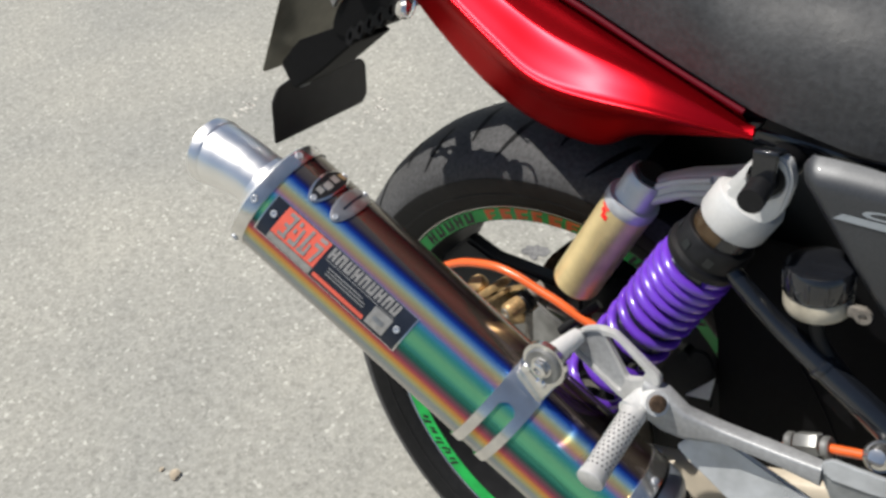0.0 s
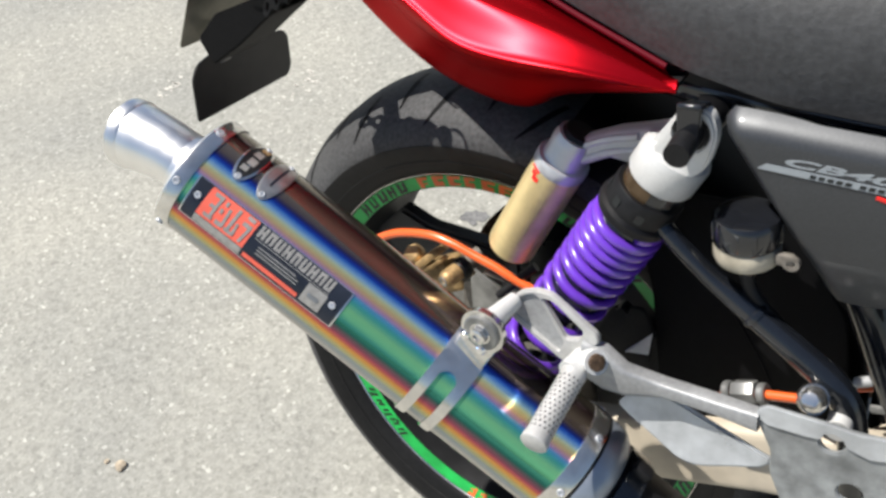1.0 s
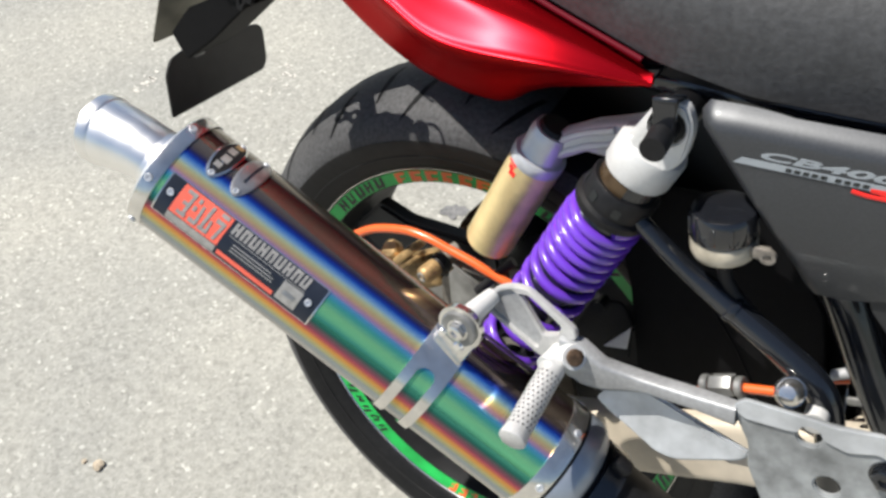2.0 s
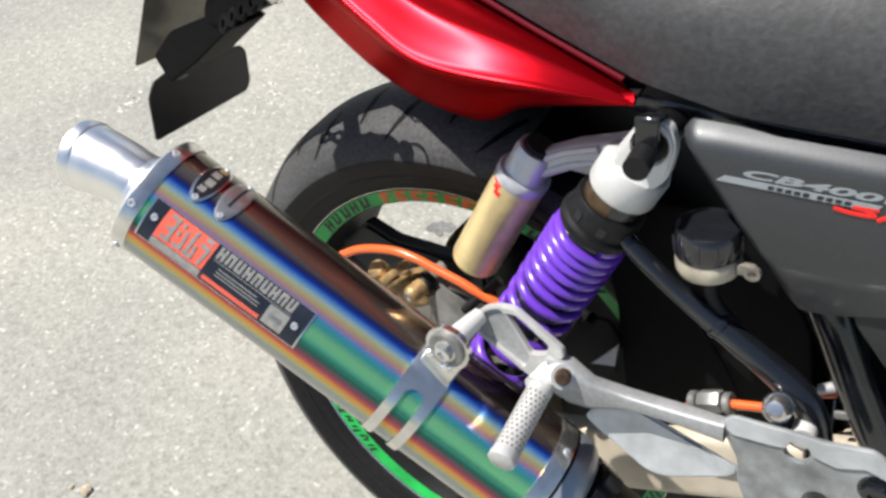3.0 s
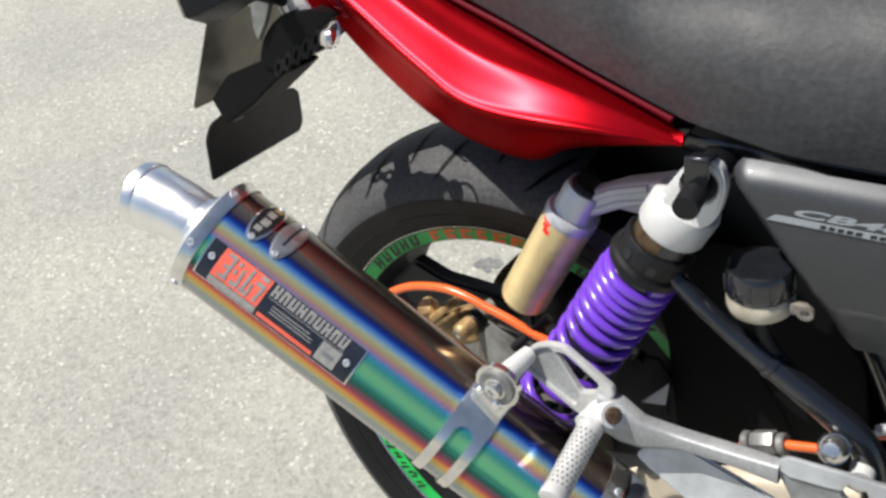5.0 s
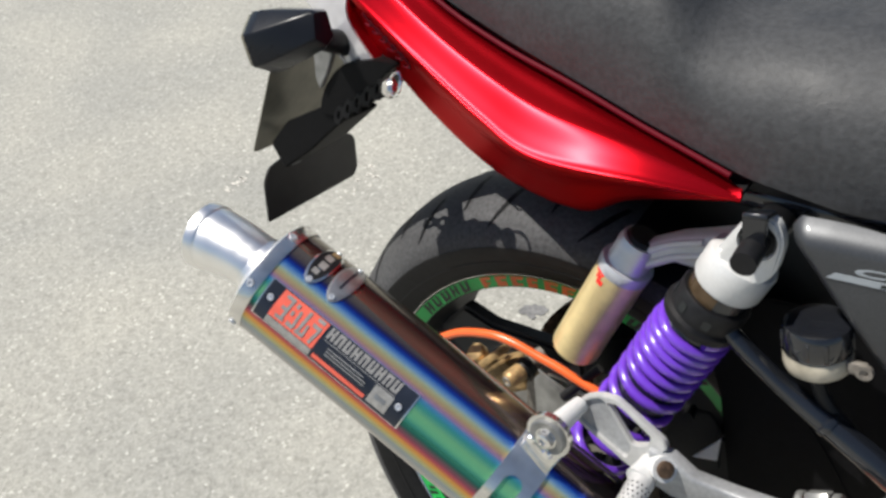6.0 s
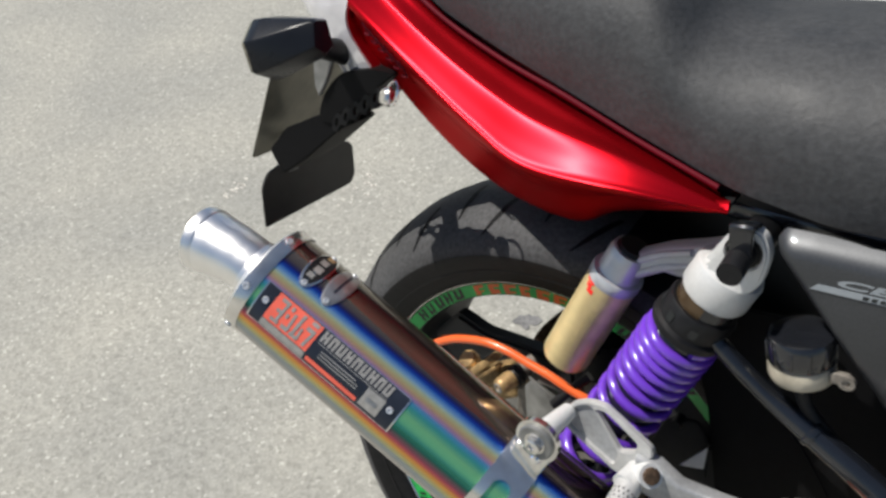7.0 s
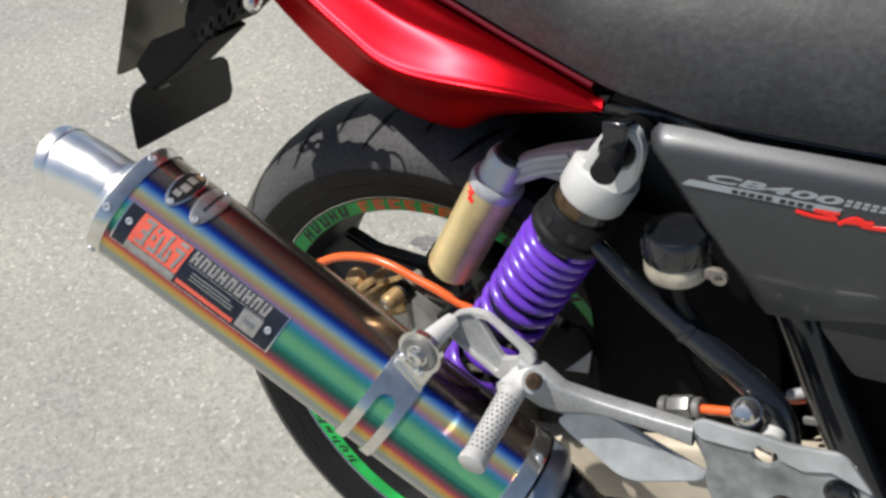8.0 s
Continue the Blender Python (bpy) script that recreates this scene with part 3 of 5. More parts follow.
# -- swingarm, inner mudguard and frame --
def swingarm():
    def beam(y):
        rows = []
        for x, z, h, w in ((-0.075, 0.302, 0.020, 0.011), (-0.055, 0.303, 0.030, 0.012), (0.0, 0.308, 0.032, 0.012), (0.08, 0.307, 0.033, 0.012), (0.14, 0.309, 0.034, 0.012), (0.2, 0.322, 0.034, 0.012), (0.3, 0.3505, 0.034, 0.013), (0.415, 0.376, 0.035, 0.015)):
            ring = [Vector((x, y + w * math.copysign(abs(math.cos(q)) ** 0.30, math.cos(q)), z + h * math.copysign(abs(math.sin(q)) ** 0.30, math.sin(q)))) for q in (2 * math.pi * j / 20 for j in range(21))]
            rows.append(ring)
        bm = loft(rows)
        bmesh.ops.remove_doubles(bm, verts=bm.verts[:], dist=1e-6)
        bmesh.ops.holes_fill(bm, edges=bm.edges[:], sides=0)
        return bm

    arm = part("swingarm", beam(-0.102), ALLOY_TAN, bike, "dusty silver box-section alloy swingarm")
    part("left_beam", beam(0.102), ALLOY_TAN, arm)
    part("cross_tube", tube([(0.40, -0.100, 0.373), (0.40, 0.100, 0.373)], 0.028, 20, 1), ALLOY_TAN, arm)
    part("chain_adjuster", block(0.028, 0.008, 0.040, 0.002, Matrix.Translation((-0.002, -0.117, 0.318))), DIRTY, arm)
    part("axle_nut", hex_bolt(0.013, 0.014, side_at(-0.120) @ Matrix.Translation((AXLE.x, AXLE.z, 0))), DIRTY, arm)


swingarm()


def inner_mudguard():
    rows = []
    for i in range(25):
        a = radians(-38 + 110 * i / 24)
        r = 0.338 + 0.006 * math.sin(i)
        row = []
        for j in range(11):
            q = -1 + 2 * j / 10
            rr = 0.338 - 0.035 * abs(q) ** 3
            row.append(Vector((rr * math.cos(a) + 0.02, 0.098 * q, 0.308 + rr * math.sin(a))))
        rows.append(row)
    # DARK puts the shade under the tail into the mudguard's colour
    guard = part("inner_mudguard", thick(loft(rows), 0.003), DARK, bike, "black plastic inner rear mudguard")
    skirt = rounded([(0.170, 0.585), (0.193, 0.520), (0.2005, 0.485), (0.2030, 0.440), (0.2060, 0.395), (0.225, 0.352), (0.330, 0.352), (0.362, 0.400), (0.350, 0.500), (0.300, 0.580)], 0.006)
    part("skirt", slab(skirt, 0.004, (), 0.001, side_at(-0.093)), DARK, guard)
    # silver triangle added where a patch of sunlight falls
    part("stay", slab([(0.184, 0.433), (0.205, 0.436), (0.209, 0.459)], 0.003, (), 0.0006, side_at(-0.116)), SILVER, guard, "bright silver triangle added for a sunlit patch")
    part("bracket", slab(rounded([(0.1460, 0.4240), (0.1690, 0.4690), (0.1958, 0.4725), (0.2040, 0.4560), (0.2012, 0.4130), (0.1706, 0.4060)], 0.006), 0.004, (), 0.001, side_at(-0.102)), BLACK, guard)
    part("stay_bolt", tube([(0.178, -0.100, 0.4675), (0.179, -0.114, 0.4680)], 0.0050, 16, 1), BLACK, guard)
    return guard


inner_mudguard()


def frame_and_engine():
    # added DARK blocks stand in for the unseen shaded bay and hide lit ground
    body = part("bay_filler", block(0.42, 0.15, 0.34, 0.03, Matrix.Translation((0.62, 0.0, 0.50)), 4), DARK, bike, "added dark block filling the unseen shaded bay under the seat")
    part("upper_filler", block(0.22, 0.19, 0.12, 0.02, Matrix.Translation((0.40, 0.005, 0.61)), 3), DARK, body)
    part("seat_rail", tube([(0.62, -0.105, 0.640), (0.40, -0.112, 0.655), (0.20, -0.105, 0.680), (0.02, -0.075, 0.735), (-0.12, -0.055, 0.80)], 0.012, 14), BLACK_STEEL, body)
    part("seat_rail", tube([(0.62, 0.105, 0.640), (0.40, 0.112, 0.655), (0.20, 0.105, 0.680), (0.02, 0.075, 0.735), (-0.12, 0.055, 0.80)], 0.012, 14), BLACK_STEEL, body)
    part("frame_tube", tube([(0.222, -0.148, 0.588), (0.262, -0.150, 0.552), (0.303, -0.150, 0.5215), (0.338, -0.150, 0.4955), (0.361, -0.150, 0.474), (0.371, -0.150, 0.445), (0.376, -0.148, 0.38)], 0.0095, 16, radii=[0.007, 0.0075, 0.0098, 0.0106, 0.011, 0.0105, 0.0105]), BLACK_STEEL, body, "glossy black painted frame tube")
    part("frame_tube", tube([(0.345, -0.10, 0.56), (0.3670, -0.10, 0.5095), (0.3870, -0.10, 0.458), (0.4254, -0.10, 0.372), (0.47, -0.10, 0.28)], 0.0155, 20), BLACK_STEEL, body, "glossy black painted frame tube")
    part("frame_tube", tube([(0.405, -0.085, 0.56), (0.440, -0.085, 0.47), (0.51, -0.085, 0.36)], 0.010, 16), BLACK_STEEL, body)
    part("weld_collar", lathe([(0.0085, -0.003), (0.0102, -0.002), (0.0105, 0.0), (0.0102, 0.002), (0.0085, 0.003)], 24, m=axes((0.299, -0.150, 0.5246), (0.80, 0, -0.60)) @ Matrix.Scale(1.06, 4)), BLACK_STEEL, body)
    part("rear_filler", block(0.20, 0.17, 0.34, 0.02, Matrix.Translation((0.468, 0.010, 0.43)), 3), DARK, body)
    part("lower_filler", block(0.34, 0.24, 0.26, 0.03, Matrix.Translation((0.68, 0, 0.33)), 4), DARK, body)
    return body


frame_and_engine()


# -- silencer --
MUF = axes((-0.09, -0.2554, 0.5899), (0.7627, 0.1519, -0.6286), (0.1172, -0.9884, -0.0966))
MUF_R = 0.0498


def wrap(s0, s1, a0, a1, r0, r1, edge=0.0, n=None):
    """A patch bent round the silencer from s0 to s1 along it and a0 to a1 degrees round it, r0 to r1 thick."""
    n = n or max(3, int(abs(a1 - a0) / 5))
    outer, inner = [], []
    for i in range(n + 1):
        a = radians(a0 + (a1 - a0) * i / n)
        c, s = math.cos(a), math.sin(a)
        outer.append([Vector((r1 * c, r1 * s, h)) for h in (s0, s1)])
        inner.append([Vector((r0 * c, r0 * s, h)) for h in (s0, s1)])
    bm = bmesh.new()
    ring = [[bm.verts.new(p) for p in (o[0], o[1], i[1], i[0])] for o, i in zip(outer, inner)]
    for p, q in zip(ring, ring[1:]):
        for k in range(4):
            bm.faces.new((p[k], p[(k + 1) % 4], q[(k + 1) % 4], q[k]))
    bm.faces.new(ring[0])
    bm.faces.new(ring[-1])
    return bevelled(bm, edge, 2, 60) if edge else bm


def slanted(s0, s1, a0, a1, shear, r):
    """A printed letter-sized bar bent on the nameplate."""
    rows = []
    for i in range(4):
        t = i / 3
        a = radians(a0 + (a1 - a0) * t)
        rows.append([Vector((r * math.cos(a), r * math.sin(a), h + shear * t)) for h in (s0, s1)])
    return loft(rows)


def radial(s, deg, r):
    """A frame on the silencer's skin, z pointing out."""
    a = radians(deg)
    out = Vector((math.cos(a), math.sin(a), 0))
    return axes(out * r + Vector((0, 0, s)), out, (0, 0, 1))


def silencer():
    sleeve = part("silencer", lathe([(0.044, -0.043), (MUF_R, -0.043), (MUF_R, 0.150), (MUF_R, 0.345), (0.044, 0.345)], 96), TITANIUM, bike, "round heat-tinted titanium silencer with rainbow bands", at=MUF)
    # rear band, end cone and outlet
    part("rear_band", lathe([(MUF_R, -0.0460), (0.0510, -0.0458), (0.0513, -0.0445), (0.0513, -0.0352), (0.0510, -0.0338), (MUF_R, -0.0336)], 96), STEEL, sleeve, "polished steel end band")
    first = part("rivet", rivet(), STEEL_MATT, sleeve, at=radial(-0.0412, -94.4, 0.0513))
    for k in range(1, 6):
        twin(first, radial(-0.0412, -94.4 + 59.3 * k + (60 * 0), 0.0513))
    part("end_cone", lathe([(0.0503, -0.0456), (0.0495, -0.0470), (0.0420, -0.0500), (0.0330, -0.0530), (0.0278, -0.0552), (0.0258, -0.0600)], 72), OUTLET, sleeve, "polished end cone")
    line = [(0, 0, -0.056), (-0.0003, 0.0015, -0.068), (-0.001, 0.0055, -0.083), (-0.0015, 0.0112, -0.099), (-0.002, 0.0172, -0.1143)]
    part("outlet", tube(line, 0.03, 56, 6, [0.0256, 0.0254, 0.0266, 0.0284, 0.0290], caps=False), OUTLET, sleeve, "bright chromed outlet pipe")
    part("outlet_bore", tube(line, 0.03, 40, 6, [0.023, 0.023, 0.024, 0.0255, 0.0265], caps=False), INK, sleeve)
    end, back = Vector(line[-1]), Vector(line[-2])
    d = (end - back).normalized()
    lip = lathe([(0.0263, -0.001), (0.0263, 0.0012), (0.0285, 0.0018), (0.0298, 0.0008), (0.0298, -0.0080), (0.0292, -0.0092), (0.0286, -0.010)], 64)
    part("outlet_lip", lip, OUTLET, sleeve, at=axes(end, d))
    # front band and cone towards the link pipe
    part("front_band", lathe([(MUF_R, 0.3300), (0.0511, 0.3304), (0.0513, 0.3315), (0.0513, 0.3440), (0.0510, 0.3452), (0.045, 0.3455)], 96), STEEL, sleeve, "polished steel front band")
    for k in range(6):
        twin(first, radial(0.3400, -86 + 60 * k, 0.0512))
    part("front_seam", lathe([(0.0500, 0.3450), (0.0500, 0.3485)], 64), BLACK, sleeve)
    part("front_cap", lathe([(0.047, 0.3480), (0.0502, 0.3482), (0.0504, 0.3495), (0.0500, 0.3590), (0.0480, 0.3660), (0.0430, 0.3715), (0.030, 0.3760)], 64), CAP_STEEL, sleeve, "blued steel front cap of the silencer")
    part("link_pipe", tube([(0, 0, 0.370), (0, 0.002, 0.40), (0, 0.004, 0.47)], 0.038, 28), BLACK, sleeve, "black link pipe")
    part("pipe_clamp", lathe([(0.0380, 0.376), (0.0425, 0.376), (0.0425, 0.394), (0.0380, 0.394)], 40), BLACK_STEEL, sleeve)
    part("clamp_bolt", block(0.016, 0.012, 0.014, 0.003, radial(0.385, -92, 0.045)), BLACK, sleeve)
    # nameplate with its printing
    part("nameplate_rim", wrap(-0.0288, 0.1206, -52.5, -12.5, MUF_R - 0.001, MUF_R + 0.0008, 0.0004, 14), STEEL, sleeve, "thin bright edge of the nameplate")
    part("nameplate", wrap(-0.0274, 0.1192, -51.6, -13.6, MUF_R, MUF_R + 0.0012, 0.0003, 14), PLATE_NAVY, sleeve, "dark navy riveted nameplate with red and grey printing")
    r = MUF_R + 0.0015
    part("red_panel", slanted(-0.0150, 0.0302, -51.0, -22.5, -0.0008, r), PLATE_RED, sleeve)
    part("grey_strip", slanted(-0.0160, 0.0294, -21.9, -14.6, 0, r), PLATE_GREY, sleeve)
    r2 = r + 0.0003
    for k in range(4):  # four broad marks on the red panel, each of plain strokes
        s = -0.0105 + 0.0100 * k
        bars = [slanted(s, s + 0.0080, -49.0 + 0.6 * k, -45.5 + 0.6 * k, 0, r2), slanted(s, s + 0.0080, -28.5 + (k % 2) * 1.5, -25.0 + (k % 2) * 1.5, 0, r2)]
        if k == 0:
            bars += [slanted(s + 0.0054, s + 0.0080, -46, -28, -0.001, r2), slanted(s + 0.001, s + 0.0060, -38.5, -35, 0, r2)]
        elif k == 1:
            bars = [slanted(s + 0.001, s + 0.0036, -48, -43.5, 0, r2), slanted(s, s + 0.0026, -40, -35.5, 0, r2), slanted(s + 0.001, s + 0.0078, -29.5, -25, 0, r2), slanted(s + 0.0056, s + 0.0080, -44, -27, 0.0006, r2)]
        elif k == 2:
            bars = [slanted(s + 0.0022, s + 0.0050, -49, -28, -0.001, r2), slanted(s, s + 0.0080, -28.5, -24.8, 0, r2), slanted(s + 0.0062, s + 0.0084, -38, -26, 0.0005, r2)]
        else:
            bars = [slanted(s + 0.001, s + 0.0078, -50, -46.4, 0, r2), slanted(s, s + 0.0082, -43.4, -39.5, 0, r2), slanted(s + 0.0056, s + 0.0082, -40, -25, -0.0022, r2)]
        part("print_bar", merge(*bars), PLATE_GREY, sleeve)
    for k in range(9):  # the maker's name as nine plain letter-sized bars
        s = 0.0335 + 0.0081 * k
        w = 0.0064
        bars = [slanted(s, s + 0.0024, -50.8, -39.6, -0.0004, r), slanted(s + w - 0.0024, s + w, -50.8, -39.6, -0.0004, r)]
        mid = (-50.8, -47.9) if k % 3 == 1 else ((-42.4, -39.6) if k % 3 == 2 else (-46.6, -43.8))
        bars.append(slanted(s + 0.0022, s + w - 0.0022, *mid, -0.0001, r))
        part("print_bar", merge(*bars), PLATE_GREY, sleeve)
    part("thin_rule", slanted(0.0335, 0.1050, -37.9, -37.2, 0, r), PLATE_GREY, sleeve)
    for a in (-33.5, -30.3, -27.2):
        part("print_bar", slanted(0.040, 0.0800 - 0.004 * (a < -33), a, a + 1.1, 0, r), PLATE_GREY, sleeve)
    part("orange_bar", slanted(0.0320, 0.0850, -20.6, -16.2, 0, r), PLATE_RED, sleeve)
    part("grey_box", slanted(0.0876, 0.1058, -36.2, -17.0, 0, r), PLATE_GREY, sleeve)
    part("print_bar", slanted(0.0915, 0.1015, -29, -24, 0, r2), BADGE, sleeve)
    for s, a in ((-0.0212, -36.6), (0.1120, -32.3)):
        twin(first, radial(s, a, MUF_R + 0.0012) @ Matrix.Scale(0.92, 4))
    # two oval badges
    for s, lab, mat in ((-0.0068, "open oval chrome badge", STEEL), (0.0165, "brushed oval badge", BADGE)):
        outline, n = [], 36
        bm = bmesh.new()
        rows = []
        for rad in (0.0, 0.35, 0.7, 0.93, 1.0, 1.0):
            lift = 0.0016 if rad < 0.95 else (0.0013 if len(rows) == 4 else 0.0002)
            row = []
            for i in range(n + 1):
                q = 2 * math.pi * i / n
                a = radians(-96.5) + (0.0262 * rad * math.cos(q)) / MUF_R
                h = s + 0.0100 * rad * math.sin(q)
                rr = MUF_R + lift
                row.append(Vector((rr * math.cos(a), rr * math.sin(a), h)))
            rows.append(row)
        part("badge", loft(rows), mat, sleeve, lab)
        if mat is STEEL:
            face = []
            for rad in (0.0, 0.5, 0.85):
                face.append([Vector(((MUF_R + 0.0018) * math.cos(a), (MUF_R + 0.0018) * math.sin(a), h)) for a, h in ((radians(-96.5) + 0.0262 * rad * math.cos(q) / MUF_R, s + 0.0100 * rad * math.sin(q)) for q in (2 * math.pi * i / n for i in range(n + 1)))])
            part("badge_face", loft(face), BLACK, sleeve)
            for a0, a1, h0, h1 in ((-118, -110, -0.003, 0.004), (-107, -98, -0.004, 0.003), (-95, -86, -0.003, 0.004), (-84, -78, -0.004, 0.002)):
                part("print_bar", slanted(s + h0, s + h1, a0, a1, 0, MUF_R + 0.0020), BRONZE if a0 == -118 else PLATE_GREY, sleeve)
        else:
            part("print_bar", slanted(s - 0.001, s + 0.001, -114, -82, 0, MUF_R + 0.0020), PLATE_NAVY, sleeve)
        for a in (-71, -122):
            twin(first, radial(s, a, MUF_R + 0.0016) @ Matrix.Scale(0.8, 4))
    # clamp: a broad saddle that splits into two straps
    part("clamp_saddle", wrap(0.2000, 0.2335, -66, -50, MUF_R + 0.0002, MUF_R + 0.0026, 0.0006, 6), STEEL, sleeve, "polished two-strap silencer clamp")
    bend = radians(-65)
    foot = Vector((math.cos(bend), math.sin(bend), 0)) * (MUF_R + 0.0014) + Vector((0, 0, 0.21675))
    rise = Vector((math.sin(bend) + 0.10, -math.cos(bend), 0)).normalized()
    part("clamp_plate", block(0.0335, 0.026, 0.0024, 0.0007, axes(foot + rise * 0.0125, Vector((0, 0, 1)).cross(rise) * -1, (0, 0, 1))), STEEL, sleeve)
    part("clamp_strap", wrap(0.2000, 0.2088, -50.5, 170, MUF_R + 0.0002, MUF_R + 0.0024, 0.0005, 40), STEEL, sleeve)
    part("clamp_strap", wrap(0.2247, 0.2335, -50.5, 170, MUF_R + 0.0002, MUF_R + 0.0024, 0.0005, 40), STEEL, sleeve)
    # rounded root of the slot between the straps
    for k in range(6):
        t = (k + 0.5) / 6
        cut = 0.0079 * math.sin(math.acos(1 - t))
        for s0, s1 in ((0.2088, 0.2088 + 0.0079 - cut), (0.2247 - 0.0079 + cut, 0.2247)):
            if s1 - s0 > 0.0003:
                part("clamp_fillet", wrap(s0, s1, -50.5 + 9 * t - 0.8, -50.5 + 9 * t + 0.8, MUF_R + 0.0003, MUF_R + 0.0024, 0, 2), STEEL, sleeve)
    return sleeve


silencer()


def clamp_ear():
    """The lug of the clamp and the hanger's eye, bolted together."""
    bolt = Vector((0.1265, -0.236, 0.5170))
    ear = part("clamp_ear", tube([bolt + Vector((0, 0.001, 0)), bolt + Vector((0, -0.004, 0))], 0.0185, 36, 1), STEEL, bike, "polished clamp lug with its bolt")
    part("lug", block(0.030, 0.008, 0.040, 0.003, Matrix.Translation((0.1165, -0.2365, 0.4985)) @ Matrix.Rotation(radians(36), 4, "Y"), 3), STEEL, ear)
    part("washer", lathe([(0.006, 0), (0.0150, 0), (0.0150, 0.002), (0.0138, 0.003), (0.006, 0.003)], 36, True, axes(bolt + Vector((0, -0.004, 0)), (0, -1, 0))), FITTING, ear, "dull grey washer")
    part("bolt", hex_bolt(0.0070, 0.007, axes(bolt + Vector((0, -0.006, 0)), (0, -1, 0))), STEEL, ear)
    for q in (200, 265):
        part("dowel", lathe([(0, 0), (0.0045, 0), (0.0045, 0.003), (0.003, 0.005), (0, 0.0052)], 16, m=axes(bolt + Vector((0.0150 * math.cos(radians(q)), -0.004, 0.0150 * math.sin(radians(q)))), (0, -1, 0))), CHROME, ear)


clamp_ear()


# -- passenger footrest hanger --
def hanger():
    # triangular loop with an open window
    tri = rounded([(0.1285, 0.5100), (0.1300, 0.5254), (0.1400, 0.5350), (0.1526, 0.5398), (0.1662, 0.5400), (0.1728, 0.5352), (0.2030, 0.5130), (0.2040, 0.5060), (0.1900, 0.4920), (0.1755, 0.4796), (0.1695, 0.4820)], 0.005)
    window = rounded([(0.1580, 0.5338), (0.1665, 0.5335), (0.1711, 0.5305), (0.1922, 0.5127), (0.1885, 0.5050), (0.1767, 0.5018)], 0.003)
    hollow = rounded([(0.1335, 0.5225), (0.1420, 0.5318), (0.1520, 0.5360), (0.1560, 0.5335), (0.1752, 0.4985), (0.1700, 0.4880), (0.1320, 0.5130)], 0.003)
    root = part("footrest_hanger", slab(tri, 0.006, [window, hollow], 0.0016, side_at(-0.199)), ALLOY, bike, "cast alloy passenger footrest hanger")
    part("web", slab(rounded([(0.1325, 0.5235), (0.1415, 0.5328), (0.1520, 0.5370), (0.1568, 0.5340), (0.1760, 0.4985), (0.1702, 0.4870), (0.1310, 0.5130)], 0.003), 0.0035, (), 0, side_at(-0.1990)), ALLOY_MATT, root, "recessed web of the casting")
    part("eye", tube([(0.1345, -0.203, 0.5250), (0.1305, -0.222, 0.5225), (0.1285, -0.2335, 0.5205)], 0.0100, 28, 4, radii=[0.0066, 0.0082, 0.0096]), SILVER, root)
    arm_rows = []
    for x, y, z, h, w in ((0.192, -0.203, 0.490, 0.016, 0.007), (0.207, -0.201, 0.484, 0.018, 0.008), (0.222, -0.198, 0.475, 0.0125, 0.007), (0.2512, -0.194, 0.4745, 0.0060, 0.007), (0.290, -0.193, 0.4720, 0.0062, 0.007), (0.3185, -0.193, 0.4690, 0.0080, 0.006)):
        arm_rows.append([Vector((x, y + w * math.copysign(abs(math.cos(q)) ** 0.4, math.cos(q)), z + h * math.copysign(abs(math.sin(q)) ** 0.4, math.sin(q)))) for q in (2 * math.pi * j / 20 for j in range(21))])
    part("arm", loft(arm_rows), ALLOY_MATT, root)
    plate = rounded([(0.3276, 0.4443), (0.3159, 0.4700), (0.3165, 0.4785), (0.3232, 0.4828), (0.3612, 0.4821), (0.3813, 0.4810), (0.4107, 0.4840), (0.4174, 0.4800), (0.4331, 0.4581), (0.4550, 0.4000), (0.40, 0.372), (0.340, 0.392), (0.3275, 0.425)], 0.005)
    part("mounting_plate", slab(plate, 0.005, [circle(0.3663, 0.4672, 0.0080), circle(0.381, 0.428, 0.0085)], 0.0012, side_at(-0.189)), PLATE_MOTTLED, root, "matt grey alloy plate with round holes")
    lip = rounded([(0.3167, 0.4744), (0.3178, 0.4800), (0.3239, 0.4848), (0.3617, 0.4838), (0.3817, 0.4823), (0.4110, 0.4860), (0.4176, 0.4822), (0.4332, 0.4604), (0.4230, 0.4640), (0.4080, 0.4700), (0.3907, 0.4647), (0.3760, 0.4687), (0.3725, 0.4755), (0.3668, 0.4778), (0.3610, 0.4755), (0.3590, 0.4700), (0.3506, 0.4689), (0.3242, 0.4690)], 0.0015)
    part("plate_lip", slab(lip, 0.0025, (), 0.0008, side_at(-0.1935)), PLATE_ALLOY, root)
    part("plate_bolt", hex_bolt(0.009, 0.008, side_at(-0.194) @ Matrix.Translation((0.4152, 0.4541, 0))), BLACK_STEEL, root)
    guard = rounded([(-0.0414, 0.0307), (-0.0265, 0.0206), (-0.0145, 0.0147), (0.0094, 0.0007), (0.0193, -0.0012), (0.0292, -0.0001), (0.0537, 0.0087), (0.0714, 0.0146), (0.0772, 0.0199), (0.0774, 0.0246), (0.07, 0.0266), (0.0361, 0.0375), (0.0051, 0.0474), (-0.0221, 0.0525)], 0.005)
    part("heel_guard", slab(guard, 0.005, (), 0.0018, axes((0.25, -0.1912, 0.4088), (0, -0.9703, 0.2419), (1, 0, 0))), PLATE_ALLOY, root, "flat alloy heel guard")
    # pivot and ribbed peg
    pivot = Vector((0.1945, -0.212, 0.4905))
